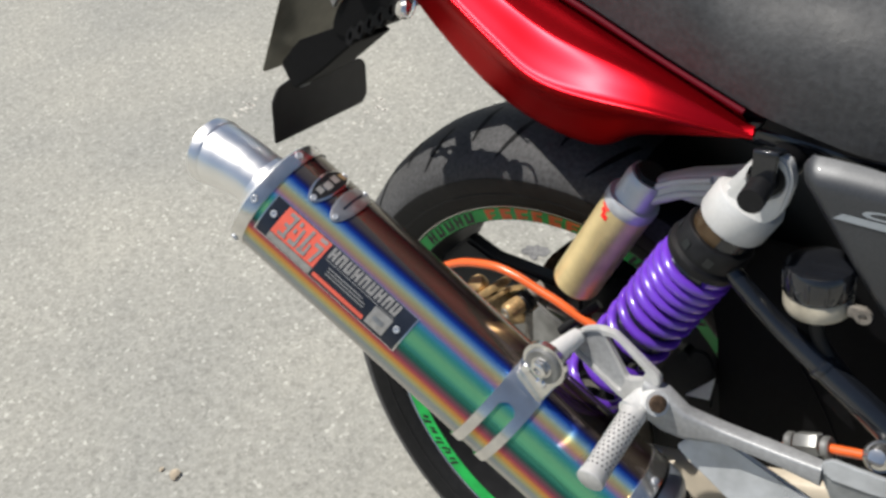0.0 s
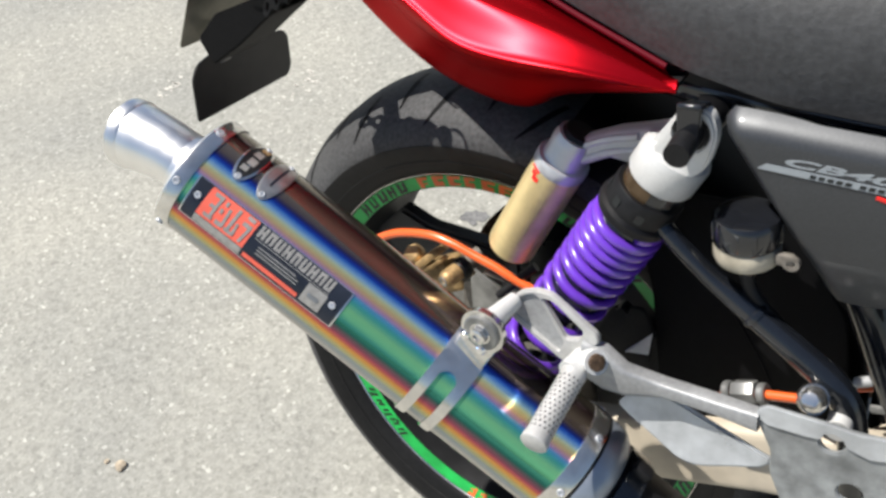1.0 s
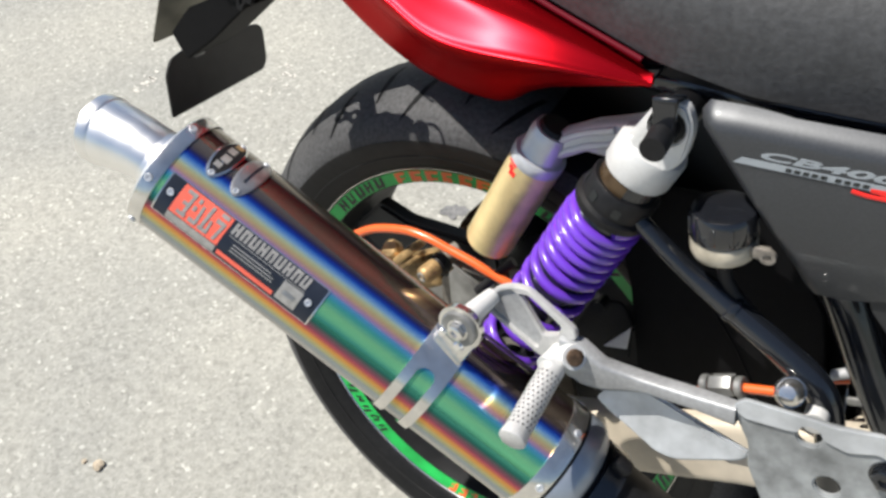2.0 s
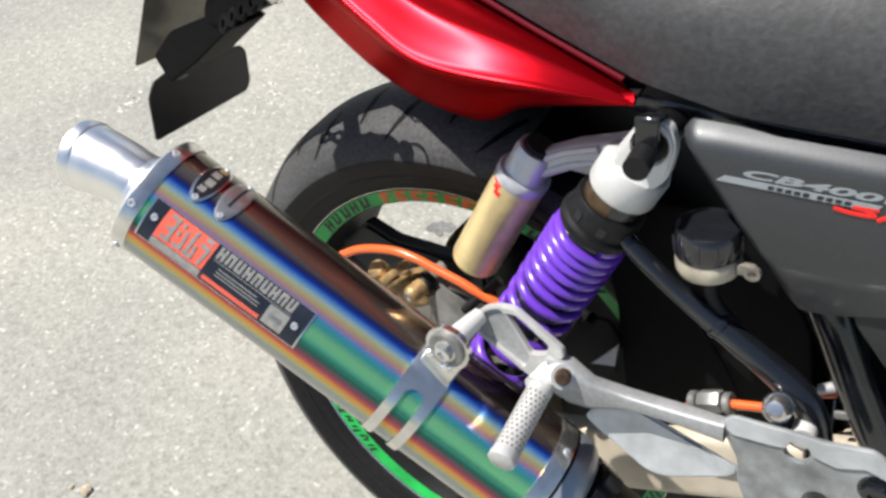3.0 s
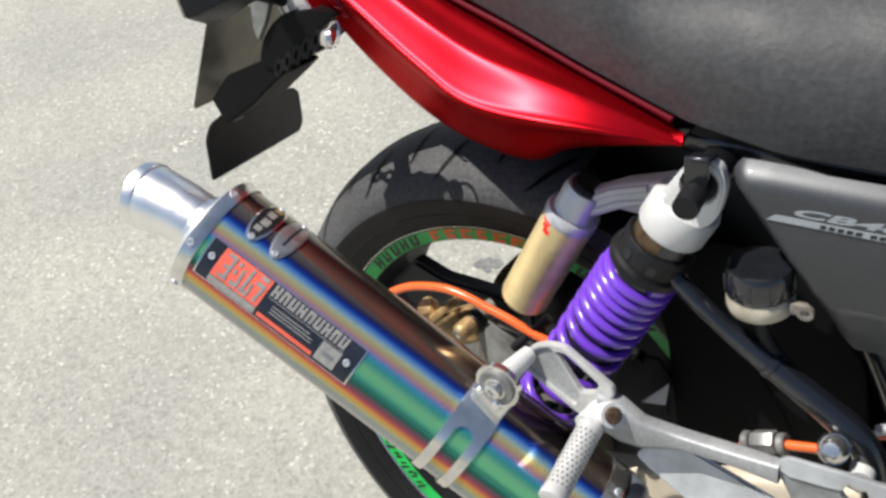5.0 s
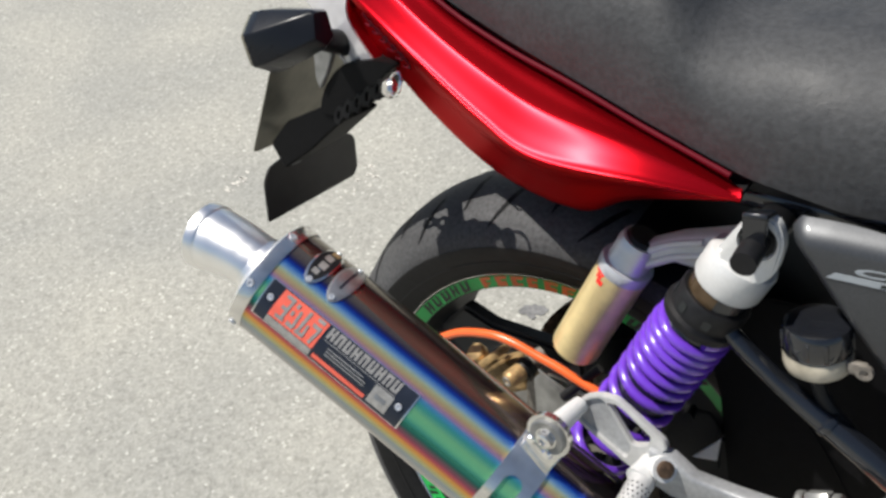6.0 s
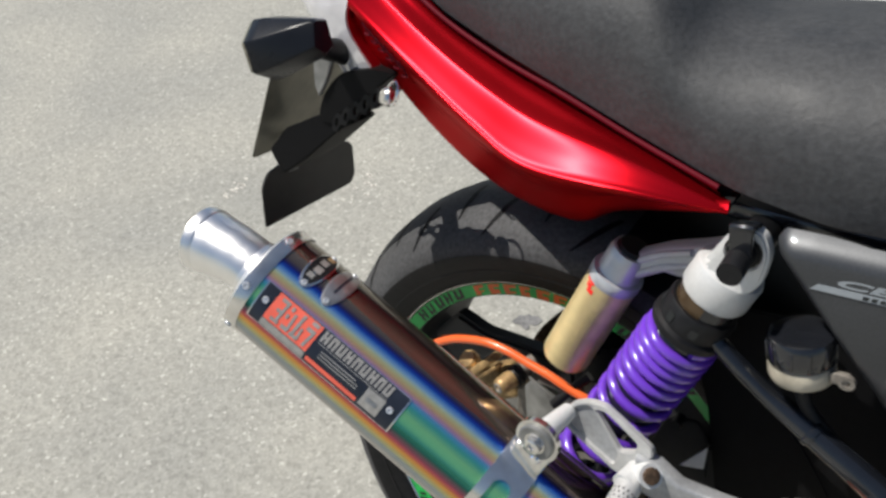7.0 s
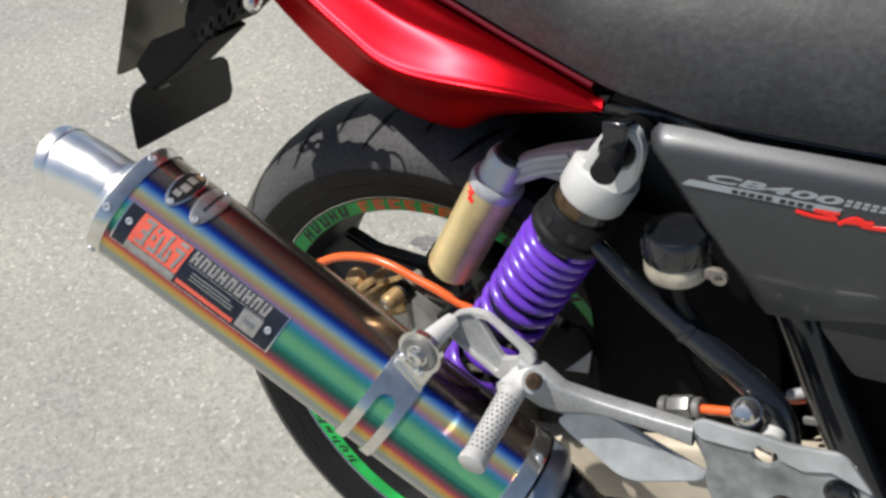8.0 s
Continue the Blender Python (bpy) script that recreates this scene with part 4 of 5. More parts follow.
    part("peg_pivot", merge(tube([pivot + Vector((-0.006, 0.010, -0.004)), pivot + Vector((0.012, -0.002, 0.006))], 0.0095, 24, 1), tube([pivot + Vector((0, 0.02, 0)), pivot + Vector((-0.006, -0.012, -0.002))], 0.0092, 24, 1)), SILVER, root)
    part("pivot_pin", lathe([(0, 0), (0.0065, 0), (0.0065, 0.003), (0.004, 0.004), (0, 0.004)], 20, m=axes(pivot + Vector((0.0115, -0.002, 0.006)), (0.80, -0.50, 0.35))), RUST, root)
    a, b = Vector((0.1915, -0.224, 0.4860)), Vector((0.1920, -0.2865, 0.4712))
    d = (b - a).normalized()
    m = axes(a, d, (0.2, 0, 1))
    L = (b - a).length
    peg = part("peg", lathe([(0, -0.006), (0.0085, -0.006), (0.0095, -0.002), (0.0092, 0.001), (0.0092, L - 0.007), (0.0098, L - 0.005), (0.0099, L - 0.001), (0.0086, L), (0, L)], 32), ALLOY, root, "knurled alloy passenger footpeg", at=m @ Matrix.Diagonal((1.04, 1.04, 1, 1)))
    # black diamonds laid on the smooth peg paint the shade of its pits
    pit_shades = None
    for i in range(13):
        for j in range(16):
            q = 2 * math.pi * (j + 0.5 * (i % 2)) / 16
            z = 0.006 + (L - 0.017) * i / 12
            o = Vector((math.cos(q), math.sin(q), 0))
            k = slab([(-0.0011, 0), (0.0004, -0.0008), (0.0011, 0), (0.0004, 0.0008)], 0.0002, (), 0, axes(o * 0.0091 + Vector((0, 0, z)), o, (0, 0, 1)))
            pit_shades = k if pit_shades is None else merge(pit_shades, k)
    tagged(part("pit_shade", pit_shades, BLACK, root, at=m @ Matrix.Diagonal((1.04, 1.04, 1, 1))), kind="stuff")
    return root


hanger()


# -- shock absorber with remote reservoir --
SHOCK = axes((0.1985, -0.140, 0.5735), (0.530, 0, 0.848), (0, -1, 0))


def shock_absorber():
    body = part("shock_absorber", lathe([(0, 0.066), (0.0225, 0.066), (0.0225, 0.020), (0.0240, 0.018), (0.0240, -0.10), (0.018, -0.102), (0.018, -0.150), (0, -0.150)], 48), BLACK_STEEL, bike, "shock absorber with purple spring and gold reservoir", at=SHOCK)
    # spring: close coils above, wider below
    pts = []
    heights = [0.009, 0.000, -0.009, -0.018, -0.028, -0.040, -0.052, -0.068, -0.087, -0.110, -0.136, -0.160, -0.174, -0.179]
    turns = len(heights) - 1
    for i in range(turns * 24 + 1):
        t = i / 24
        k = min(int(t), turns - 1)
        h = heights[k] + (heights[k + 1] - heights[k]) * (t - k)
        q = 2 * math.pi * t + 0.6
        r = 0.0270 - (0.0015 if t < 0.8 or t > turns - 0.8 else 0)
        pts.append(Vector((r * math.cos(q), r * math.sin(q), h)))
    part("spring", tube(pts, 0.0042, 12, 1), PURPLE, body, "bright purple coil spring")
    # notched preload collar
    bm = lathe([(0.0222, 0.012), (0.0298, 0.012), (0.0302, 0.014), (0.0302, 0.018), (0.0270, 0.020), (0.0270, 0.036), (0.0260, 0.038), (0.0222, 0.038)], 56, True)
    part("preload_collar", bm, BLACK, body, "black notched preload collar")
    first = None
    for k in range(8):
        q = 2 * math.pi * k / 8 + 0.3
        m = axes(Vector((0.0276 * math.cos(q), 0.0276 * math.sin(q), 0.027)), (math.cos(q), math.sin(q), 0), (0, 0, 1))
        if first is None:
            first = part("notch", slab(rounded([(-0.004, -0.003), (0.004, -0.003), (0.004, 0.003), (-0.004, 0.003)], 0.002), 0.0006, (), 0, Matrix.Translation((0, 0, -0.0006))), INK, body, at=m)
        else:
            twin(first, m)
    part("spring_seat", lathe([(0.012, -0.181), (0.032, -0.181), (0.033, -0.178), (0.033, -0.175), (0.030, -0.173), (0.012, -0.173)], 40, True), BLACK, body)
    part("damper_body", lathe([(0.0230, 0.026), (0.0230, 0.056)], 48, start=-110, sweep=120), BROWN_GLOSS, body)
    part("top_cap", lathe([(0.020, 0.050), (0.0246, 0.050), (0.0256, 0.052), (0.0256, 0.073), (0.0245, 0.0755), (0.017, 0.079), (0, 0.080)], 56), SILVER, body, "silver painted top cap")
    inv = SHOCK.inverted()
    eye = Vector((0.243, -0.140, 0.652))
    # clevis plates either side of the top mount
    outline = rounded([(0.2220, 0.6400), (0.2400, 0.6640), (0.2540, 0.6785), (0.2665, 0.6765), (0.2715, 0.6610), (0.2650, 0.6370), (0.2520, 0.6260), (0.2350, 0.6280)], 0.008)
    part("clevis", slab(outline, 0.012, [circle(0.2535, 0.6600, 0.0115)], 0.002, inv @ side_at(-0.148)), SILVER, body)
    part("gusset", slab(rounded([(0.2190, 0.6420), (0.2400, 0.6690), (0.2430, 0.6560), (0.2330, 0.6330)], 0.002), 0.006, (), 0.0015, inv @ side_at(-0.146)), SILVER, body)
    part("bush", tube([inv @ Vector((0.2535, -0.10, 0.660)), inv @ Vector((0.2535, -0.158, 0.660))], 0.0125, 24, 1), BLACK, body)
    part("bolt_cover", tube([inv @ Vector((0.2525, -0.150, 0.6610)), inv @ Vector((0.2540, -0.186, 0.6560))], 0.0087, 28, 1), BLACK, body, "black plastic bolt cover")
    part("lower_eye", tube([inv @ Vector((0.098, -0.158, 0.392)), inv @ Vector((0.098, -0.122, 0.392))], 0.018, 24, 1), BLACK_STEEL, body)
    # arm out to the reservoir
    arm_rows = []
    for p, w, h in (((0.232, -0.128, 0.633), 0.012, 0.023), ((0.205, -0.118, 0.629), 0.011, 0.016), ((0.178, -0.110, 0.624), 0.010, 0.012), ((0.150, -0.108, 0.612), 0.010, 0.013), ((0.132, -0.109, 0.602), 0.012, 0.014)):
        p = Vector(p)
        arm_rows.append([inv @ (p + Vector((0.25 * h * math.sin(q), w * math.copysign(abs(math.cos(q)) ** 0.5, math.cos(q)), h * math.copysign(abs(math.sin(q)) ** 0.5, math.sin(q))))) for q in (2 * math.pi * j / 20 for j in range(21))])
    part("arm", loft(arm_rows), SILVER, body, "cast alloy arm")
    for dz in (-0.004, 0.007):
        part("arm_rib", tube([inv @ Vector((0.146, -0.1165, 0.608 + dz)), inv @ Vector((0.172, -0.1195, 0.6205 + dz)), inv @ Vector((0.204, -0.1275, 0.631 + dz))], 0.0030, 12, 3), SILVER, body)
    res = inv @ axes((0.0735, -0.110, 0.5075), (0.528, 0, 0.849), (0, -1, 0)) @ Matrix.Scale(0.965, 4)
    part("reservoir", lathe([(0, 0.001), (0.0195, 0.0), (0.0218, 0.0022), (0.0225, 0.005), (0.0225, 0.108)], 56, m=res), GOLD, body, "gold anodised gas reservoir")
    part("reservoir_ring", lathe([(0.0215, 0.1055), (0.0229, 0.1058), (0.0232, 0.107), (0.0232, 0.1145), (0.0226, 0.1160), (0.0190, 0.1168), (0.0182, 0.1185), (0.0182, 0.1360), (0.0174, 0.1385), (0.0164, 0.1425), (0.013, 0.1430)], 40, m=res), STEEL_MATT, body)
    part("valve_cap", lathe([(0.0135, 0.1415), (0.0145, 0.1440), (0.0125, 0.1470), (0, 0.1475)], 32, m=res), BLACK, body)
    # small red mark on the reservoir
    marks = []
    for dz, q0, q1 in ((0.0985, -38, -22), (0.1035, -46, -18), (0.0945, -30, -12)):
        rows = []
        for i in range(5):
            q = radians(q0 + (q1 - q0) * i / 4)
            rows.append([res @ Vector((0.0229 * math.cos(q), 0.0229 * math.sin(q), dz + h + 0.00005 * i)) for h in (0, 0.0045)])
        marks.append(loft(rows))
    part("red_mark", merge(*marks), DECAL_RED, body)
    return body


shock_absorber()


def shock_bracket():
    b = part("grab_bracket", slab(rounded([(0.2470, 0.660), (0.2475, 0.6825), (0.2640, 0.6820), (0.2620, 0.660)], 0.002), 0.004, (), 0.001, side_at(-0.166)), BLACK_GLOSS, bike, "black steel bracket over the shock mount")
    part("fold", block(0.0166, 0.020, 0.004, 0.0015, Matrix.Translation((0.2557, -0.1605, 0.6805)) @ Matrix.Rotation(radians(-14), 4, "X"), 3), BLACK_GLOSS, b)


shock_bracket()


# -- rear brake --
def rear_brake():
    bar = axes((-0.0170, -0.110, 0.4770), (0.34, -0.90, 0.25), (-0.72, -0.42, -0.55))
    cal = part("brake_caliper", block(0.046, 0.016, 0.024, 0.003, axes((-0.030, -0.098, 0.452), (0.2, -0.95, 0.2), (0.9, 0.2, 0.35)), 2), BRONZE, bike, "dusty gold brake caliper with black boot")
    part("body_half", block(0.060, 0.030, 0.034, 0.007, Matrix.Translation((-0.022, -0.088, 0.442)) @ Matrix.Rotation(radians(-24), 4, "Y"), 3), BRONZE, cal)
    part("bridge", block(0.036, 0.0075, 0.012, 0.002, bar, 2), BRONZE, cal)
    part("bridge_rib", block(0.030, 0.0040, 0.006, 0.0012, bar @ Matrix.Translation((0.002, 0.0085, 0.002)), 2), BRONZE, cal)
    part("lug", lathe([(0, 0), (0.009, 0), (0.0105, 0.002), (0.0105, 0.010), (0.009, 0.012), (0, 0.012)], 24, m=axes((-0.037, -0.106, 0.468), (-0.2, -0.6, 0.75))), BRONZE, cal)
    line = Vector((0.0067, 0.022, 0.0035)).normalized()
    end = Vector((0.0072, -0.128, 0.4645))
    part("piston_housing", lathe([(0, 0), (0.0062, 0), (0.0082, 0.002), (0.0088, 0.005), (0.0088, 0.022), (0, 0.022)], 28, m=axes(end, line)), BRONZE, cal)
    part("piston_cap", lathe([(0, 0.001), (0.0030, 0.001), (0.0034, -0.001), (0.0052, -0.001), (0.0056, 0.002), (0, 0.002)], 20, m=axes(end, line)), FITTING, cal)
    part("boot", lathe([(0, 0.018), (0.0100, 0.018), (0.0112, 0.0205), (0.0098, 0.023), (0.0112, 0.0255), (0.0096, 0.029), (0, 0.029)], 24, m=axes(end, line)), BLACK, cal, "black rubber boot")
    part("pin_sleeve", tube([(0.0150, -0.099, 0.4710), (0.0225, -0.086, 0.4745)], 0.0085, 20, 1), DIRTY, cal)
    part("torque_bracket", slab(rounded([(0.0308, 0.4683), (0.0385, 0.4757), (0.0611, 0.4605), (0.0720, 0.4400), (0.0450, 0.4100), (0.0290, 0.4300)], 0.002), 0.005, (), 0.001, side_at(-0.113)), FITTING, cal, "grey steel caliper bracket")
    part("bracket_fold", block(0.034, 0.010, 0.003, 0.001, Matrix.Translation((0.0500, -0.112, 0.4690)) @ Matrix.Rotation(radians(34), 4, "Y")), FITTING, cal)
    part("torque_rod", tube([(0.0470, -0.115, 0.4775), (0.0640, -0.116, 0.4760), (0.0840, -0.118, 0.4750)], 0.0028, 10, 3), DIRTY, cal)
    part("hose_guide", tube([(0.0660, -0.125, 0.4620), (0.0820, -0.118, 0.4780), (0.0980, -0.110, 0.4925)], 0.0045, 12, 2), BLACK, cal)
    part("caliper_arm", slab(rounded([(0.004, 0.392), (0.010, 0.450), (0.028, 0.458), (0.052, 0.428), (0.075, 0.380), (0.05, 0.36)], 0.005), 0.006, (), 0.001, side_at(-0.096)), DIRTY, cal)
    part("brake_hose", tube([(-0.105, -0.115, 0.452), (-0.083, -0.120, 0.481), (-0.066, -0.120, 0.4925), (-0.043, -0.120, 0.5020), (-0.010, -0.120, 0.5070), (0.015, -0.120, 0.5040), (0.038, -0.120, 0.4965), (0.061, -0.120, 0.4890), (0.080, -0.120, 0.4810), (0.108, -0.117, 0.468), (0.128, -0.104, 0.446)], 0.0042, 14), ORANGE, bike, "bright orange braided brake hose")


rear_brake()


def fluid_bottle():
    m = axes((0.2910, -0.150, 0.5675), (0.0, -0.10, 1.0), (1, 0, 0)) @ Matrix.Scale(0.93, 4)
    bottle = part("fluid_bottle", lathe([(0, 0.000), (0.018, 0.001), (0.0225, 0.004), (0.0240, 0.008), (0.0240, 0.018), (0.0225, 0.020), (0, 0.020)], 40), BOTTLE, bike, "yellowed brake fluid reservoir with black cap", at=m)
    part("cap", lathe([(0.0235, 0.0195), (0.0245, 0.021), (0.0245, 0.038), (0.0225, 0.0415), (0.015, 0.0430), (0, 0.0430)], 40), BLACK_GLOSS, bottle, "glossy black screw cap")
    first = None
    for k in range(12):
        q = 2 * math.pi * k / 12
        mm = axes(Vector((0.0243 * math.cos(q), 0.0243 * math.sin(q), 0.030)), (math.cos(q), math.sin(q), 0), (0, 0, 1))
        if first is None:
            first = part("cap_rib", block(0.015, 0.003, 0.002, 0.0006, None, 1), BLACK_GLOSS, bottle, at=mm)
        else:
            twin(first, mm)
    part("hose_clip", merge(block(0.014, 0.006, 0.010, 0.002, Matrix.Translation((0.029, -0.008, 0.014))), lathe([(0.003, -0.002), (0.006, -0.002), (0.006, 0.002), (0.003, 0.002)], 14, True, axes((0.034, -0.010, 0.013), (0, -1, 0)))), DIRTY, bottle)
    part("hose", tube([(0.0, 0.0, -0.003), (0.003, 0, -0.025), (0.020, 0, -0.05), (0.050, 0.005, -0.085)], 0.0055, 12), BLACK, bottle)


fluid_bottle()


def brake_linkage():
    rod = part("brake_line", tube([(0.266, -0.146, 0.424), (0.276, -0.152, 0.440), (0.285, -0.157, 0.4535), (0.300, -0.160, 0.4615), (0.338, -0.162, 0.4710)], 0.0036, 12), ORANGE, bike, "orange brake line with steel fittings")
    d = Vector((0.035, -0.002, 0.013)).normalized()
    for p, r, h in (((0.2830, -0.159, 0.4565), 0.0080, 0.006), ((0.2900, -0.1595, 0.4590), 0.0088, 0.018), ((0.3085, -0.1605, 0.4640), 0.0082, 0.006)):
        part("fitting", lathe([(0.004, 0), (r - 0.001, 0), (r, 0.0012), (r, h - 0.0012), (r - 0.001, h), (0.004, h)], 6 if h > 0.01 else 20, m=axes(p, d)), FITTING, rod)
    part("banjo_bolt", lathe([(0, -0.011), (0.0055, -0.010), (0.0092, -0.005), (0.0102, 0.0), (0.0092, 0.005), (0.0055, 0.010), (0, 0.011)], 28, m=axes((0.3462, -0.168, 0.4787), (0, -0.8, 0.5))), STEEL, rod, "domed chrome bolt")
    part("banjo_band", lathe([(0.0100, -0.002), (0.0107, -0.002), (0.0107, 0.002), (0.0100, 0.002)], 28, True, axes((0.3462, -0.168, 0.4787), (0.5, -0.6, 0.5))), STEEL, rod)
    part("spacer", tube([(0.3635, -0.150, 0.4585), (0.3645, -0.170, 0.4580)], 0.0085, 20, 1), SILVER, rod)
    part("front_line", tube([(0.346, -0.100, 0.441), (0.366, -0.104, 0.4470), (0.382, -0.104, 0.4545)], 0.0026, 10), ORANGE, rod)
    part("front_fitting", tube([(0.3627, -0.106, 0.4530), (0.3765, -0.106, 0.4600)], 0.0042, 14, 1), ALLOY_MATT, rod)
    part("tab", block(0.018, 0.004, 0.007, 0.002, Matrix.Translation((0.3834, -0.110, 0.4376)) @ Matrix.Rotation(radians(-10), 4, "Y")), FITTING, rod)


brake_linkage()


# -- bodywork --
# three lines along the right side of the tail, rear to front: top edge, crease, lower edge
TAIL_TOP = [(-0.109, -0.085, 0.863), (-0.030, -0.100, 0.804), (0.032, -0.110, 0.770), (0.089, -0.120, 0.746), (0.163, -0.130, 0.715), (0.235, -0.142, 0.684)]
TAIL_CREASE = [(-0.1203, -0.1127, 0.8234), (-0.0317, -0.1400, 0.7727), (0.0386, -0.1594, 0.7322), (0.0939, -0.1726, 0.7086), (0.1781, -0.1696, 0.6980), (0.238, -0.147, 0.683)]
TAIL_LOW = [(-0.139, -0.088, 0.792), (-0.0798, -0.080, 0.7128), (-0.0120, -0.072, 0.6500), (0.0780, -0.088, 0.6320), (0.1400, -0.110, 0.6570), (0.236, -0.142, 0.680)]


def mirrored(rows):
    return [[Vector((p.x, -p.y, p.z)) for p in row] for row in rows]


def tail_cowl():
    top = [Vector(p) for p in TAIL_TOP]
    low = [Vector(p) for p in TAIL_LOW]
    cr = [Vector(p) for p in TAIL_CREASE]
    bulge = [0.007, 0.009, 0.0105, 0.0105, 0.006, 0.001]

    def bowed(f, amount):
        """A line between the top edge and the crease, swelling outward."""
        out = []
        for p, q, k in zip(top, cr, bulge):
            d = q - p
            n = Vector((0, d.z, -d.y)).normalized()
            if n.y > 0:
                n = -n
            out.append(p.lerp(q, f) + n * k * amount)
        return out

    rises = [bowed(0.2, 0.45), bowed(0.40, 0.95), bowed(0.50, 0.95), bowed(0.72, 0.52), bowed(0.90, 0.20)]
    edge = [a.lerp(b, 0.14) + Vector((0, 0, -0.001)) for a, b in zip(cr, low)]
    under = [a.lerp(b, 0.5) + Vector((0, 0.003, 0.004)) for a, b in zip(cr, low)]
    inner = [p + Vector((0.006, 0.018, 0.006)) for p in low]
    lip = [p + Vector((0.0, 0.026, -0.001)) for p in top]
    lip[-1], inner[-1] = top[-1] + Vector((0, 0.012, -0.002)), low[-1] + Vector((0, 0.002, 0.001))
    lines = [smooth_line(l, 10) for l in (lip, top, *rises, cr, edge, under, low, inner)]
    rows = list(zip(*[smooth_line(section, 5) for section in zip(*lines)]))
    cowl = part("tail_cowl", thick(loft(rows), 0.0025), RED, bike, "glossy candy red tail cowl", smooth=True)
    part("left_panel", thick(loft(mirrored(rows)), 0.0025), RED, cowl)
    trim = [(-0.111, -0.082, 0.865), (-0.033, -0.097, 0.810), (0.034, -0.107, 0.775), (0.098, -0.117, 0.7495), (0.159, -0.124, 0.7215), (0.226, -0.133, 0.694)]
    part("trim", tube(trim, 0.0021, 10), RED_TRIM, cowl, "thin dark red trim along the seat")
    part("trim", tube([(x, -y, z) for x, y, z in trim], 0.0021, 10), RED_TRIM, cowl)
    tray_line = [p + Vector((0, 0.004, 0.004)) for p in smooth_line(low, 10)]
    tray = [[Vector((p.x, p.y * (1 - 2 * k / 10), p.z + 0.012 * math.sin(math.pi * k / 10))) for p in tray_line] for k in range(11)]
    part("undertray", thick(loft(tray), 0.002), BLACK, cowl, "black plastic undertray")
    # faint worn script near the rear, as plain dark strokes
    crease, bottom = smooth_line(cr, 10), smooth_line(low, 10)
    for k in range(6):
        p = [crease[3 + k + s].lerp(bottom[3 + k + s], f) + Vector((0, -0.0015, -0.001)) for s, f in ((0, 0.12), (1, 0.26), (0, 0.42))]
        part("script_stroke", tube(p, 0.0010, 6), RED_TRIM, cowl)
    return cowl


tail_cowl()


def tail_lamp():
    front = [(-0.108, -0.084, 0.866), (-0.124, -0.101, 0.830), (-0.138, -0.099, 0.798), (-0.118, -0.092, 0.752)]
    side = [(-0.170, -0.090, 0.874), (-0.180, -0.096, 0.831), (-0.178, -0.090, 0.792), (-0.160, -0.086, 0.746)]
    back = [(-0.2546, -0.060, 0.874), (-0.2370, -0.060, 0.828), (-0.2130, -0.058, 0.786), (-0.1900, -0.056, 0.752)]
    mid = [(-0.270, 0.0, 0.876), (-0.252, 0.0, 0.830), (-0.226, 0.0, 0.788), (-0.200, 0.0, 0.754)]

    def flip(l):
        return [(x, -y, z) for x, y, z in l]

    down = [smooth_line(l, 5) for l in (front, side, back, mid, flip(back), flip(side), flip(front))]
    rows = list(zip(*[smooth_line(s, 5) for s in zip(*down)]))
    lamp = part("tail_lamp", thick(loft(rows), 0.002), CLEAR, bike, "clear tail lamp lens with silver ribs")
    top = rows[0]
    n = len(top)
    lid = [[p.copy() for p in top], [p.lerp(Vector((-0.12, 0, 0.892)), 0.5) + Vector((0, 0, 0.004)) for p in top], [Vector((-0.115, 0.07 * (2 * i / (n - 1) - 1), 0.890)) for i in range(n)]]
    part("lamp_top", thick(loft(lid), 0.002), RED, lamp)
    for k in range(4):
        t = 0.18 + 0.2 * k
        rib = [Vector(f).lerp(Vector(b), t) + Vector((0, -0.010 * math.sin(math.pi * t) - 0.001, 0)) for f, b in zip(front, back)]
        part("lens_rib", tube(rib[:3], 0.0013, 6), CHROME, lamp)


tail_lamp()


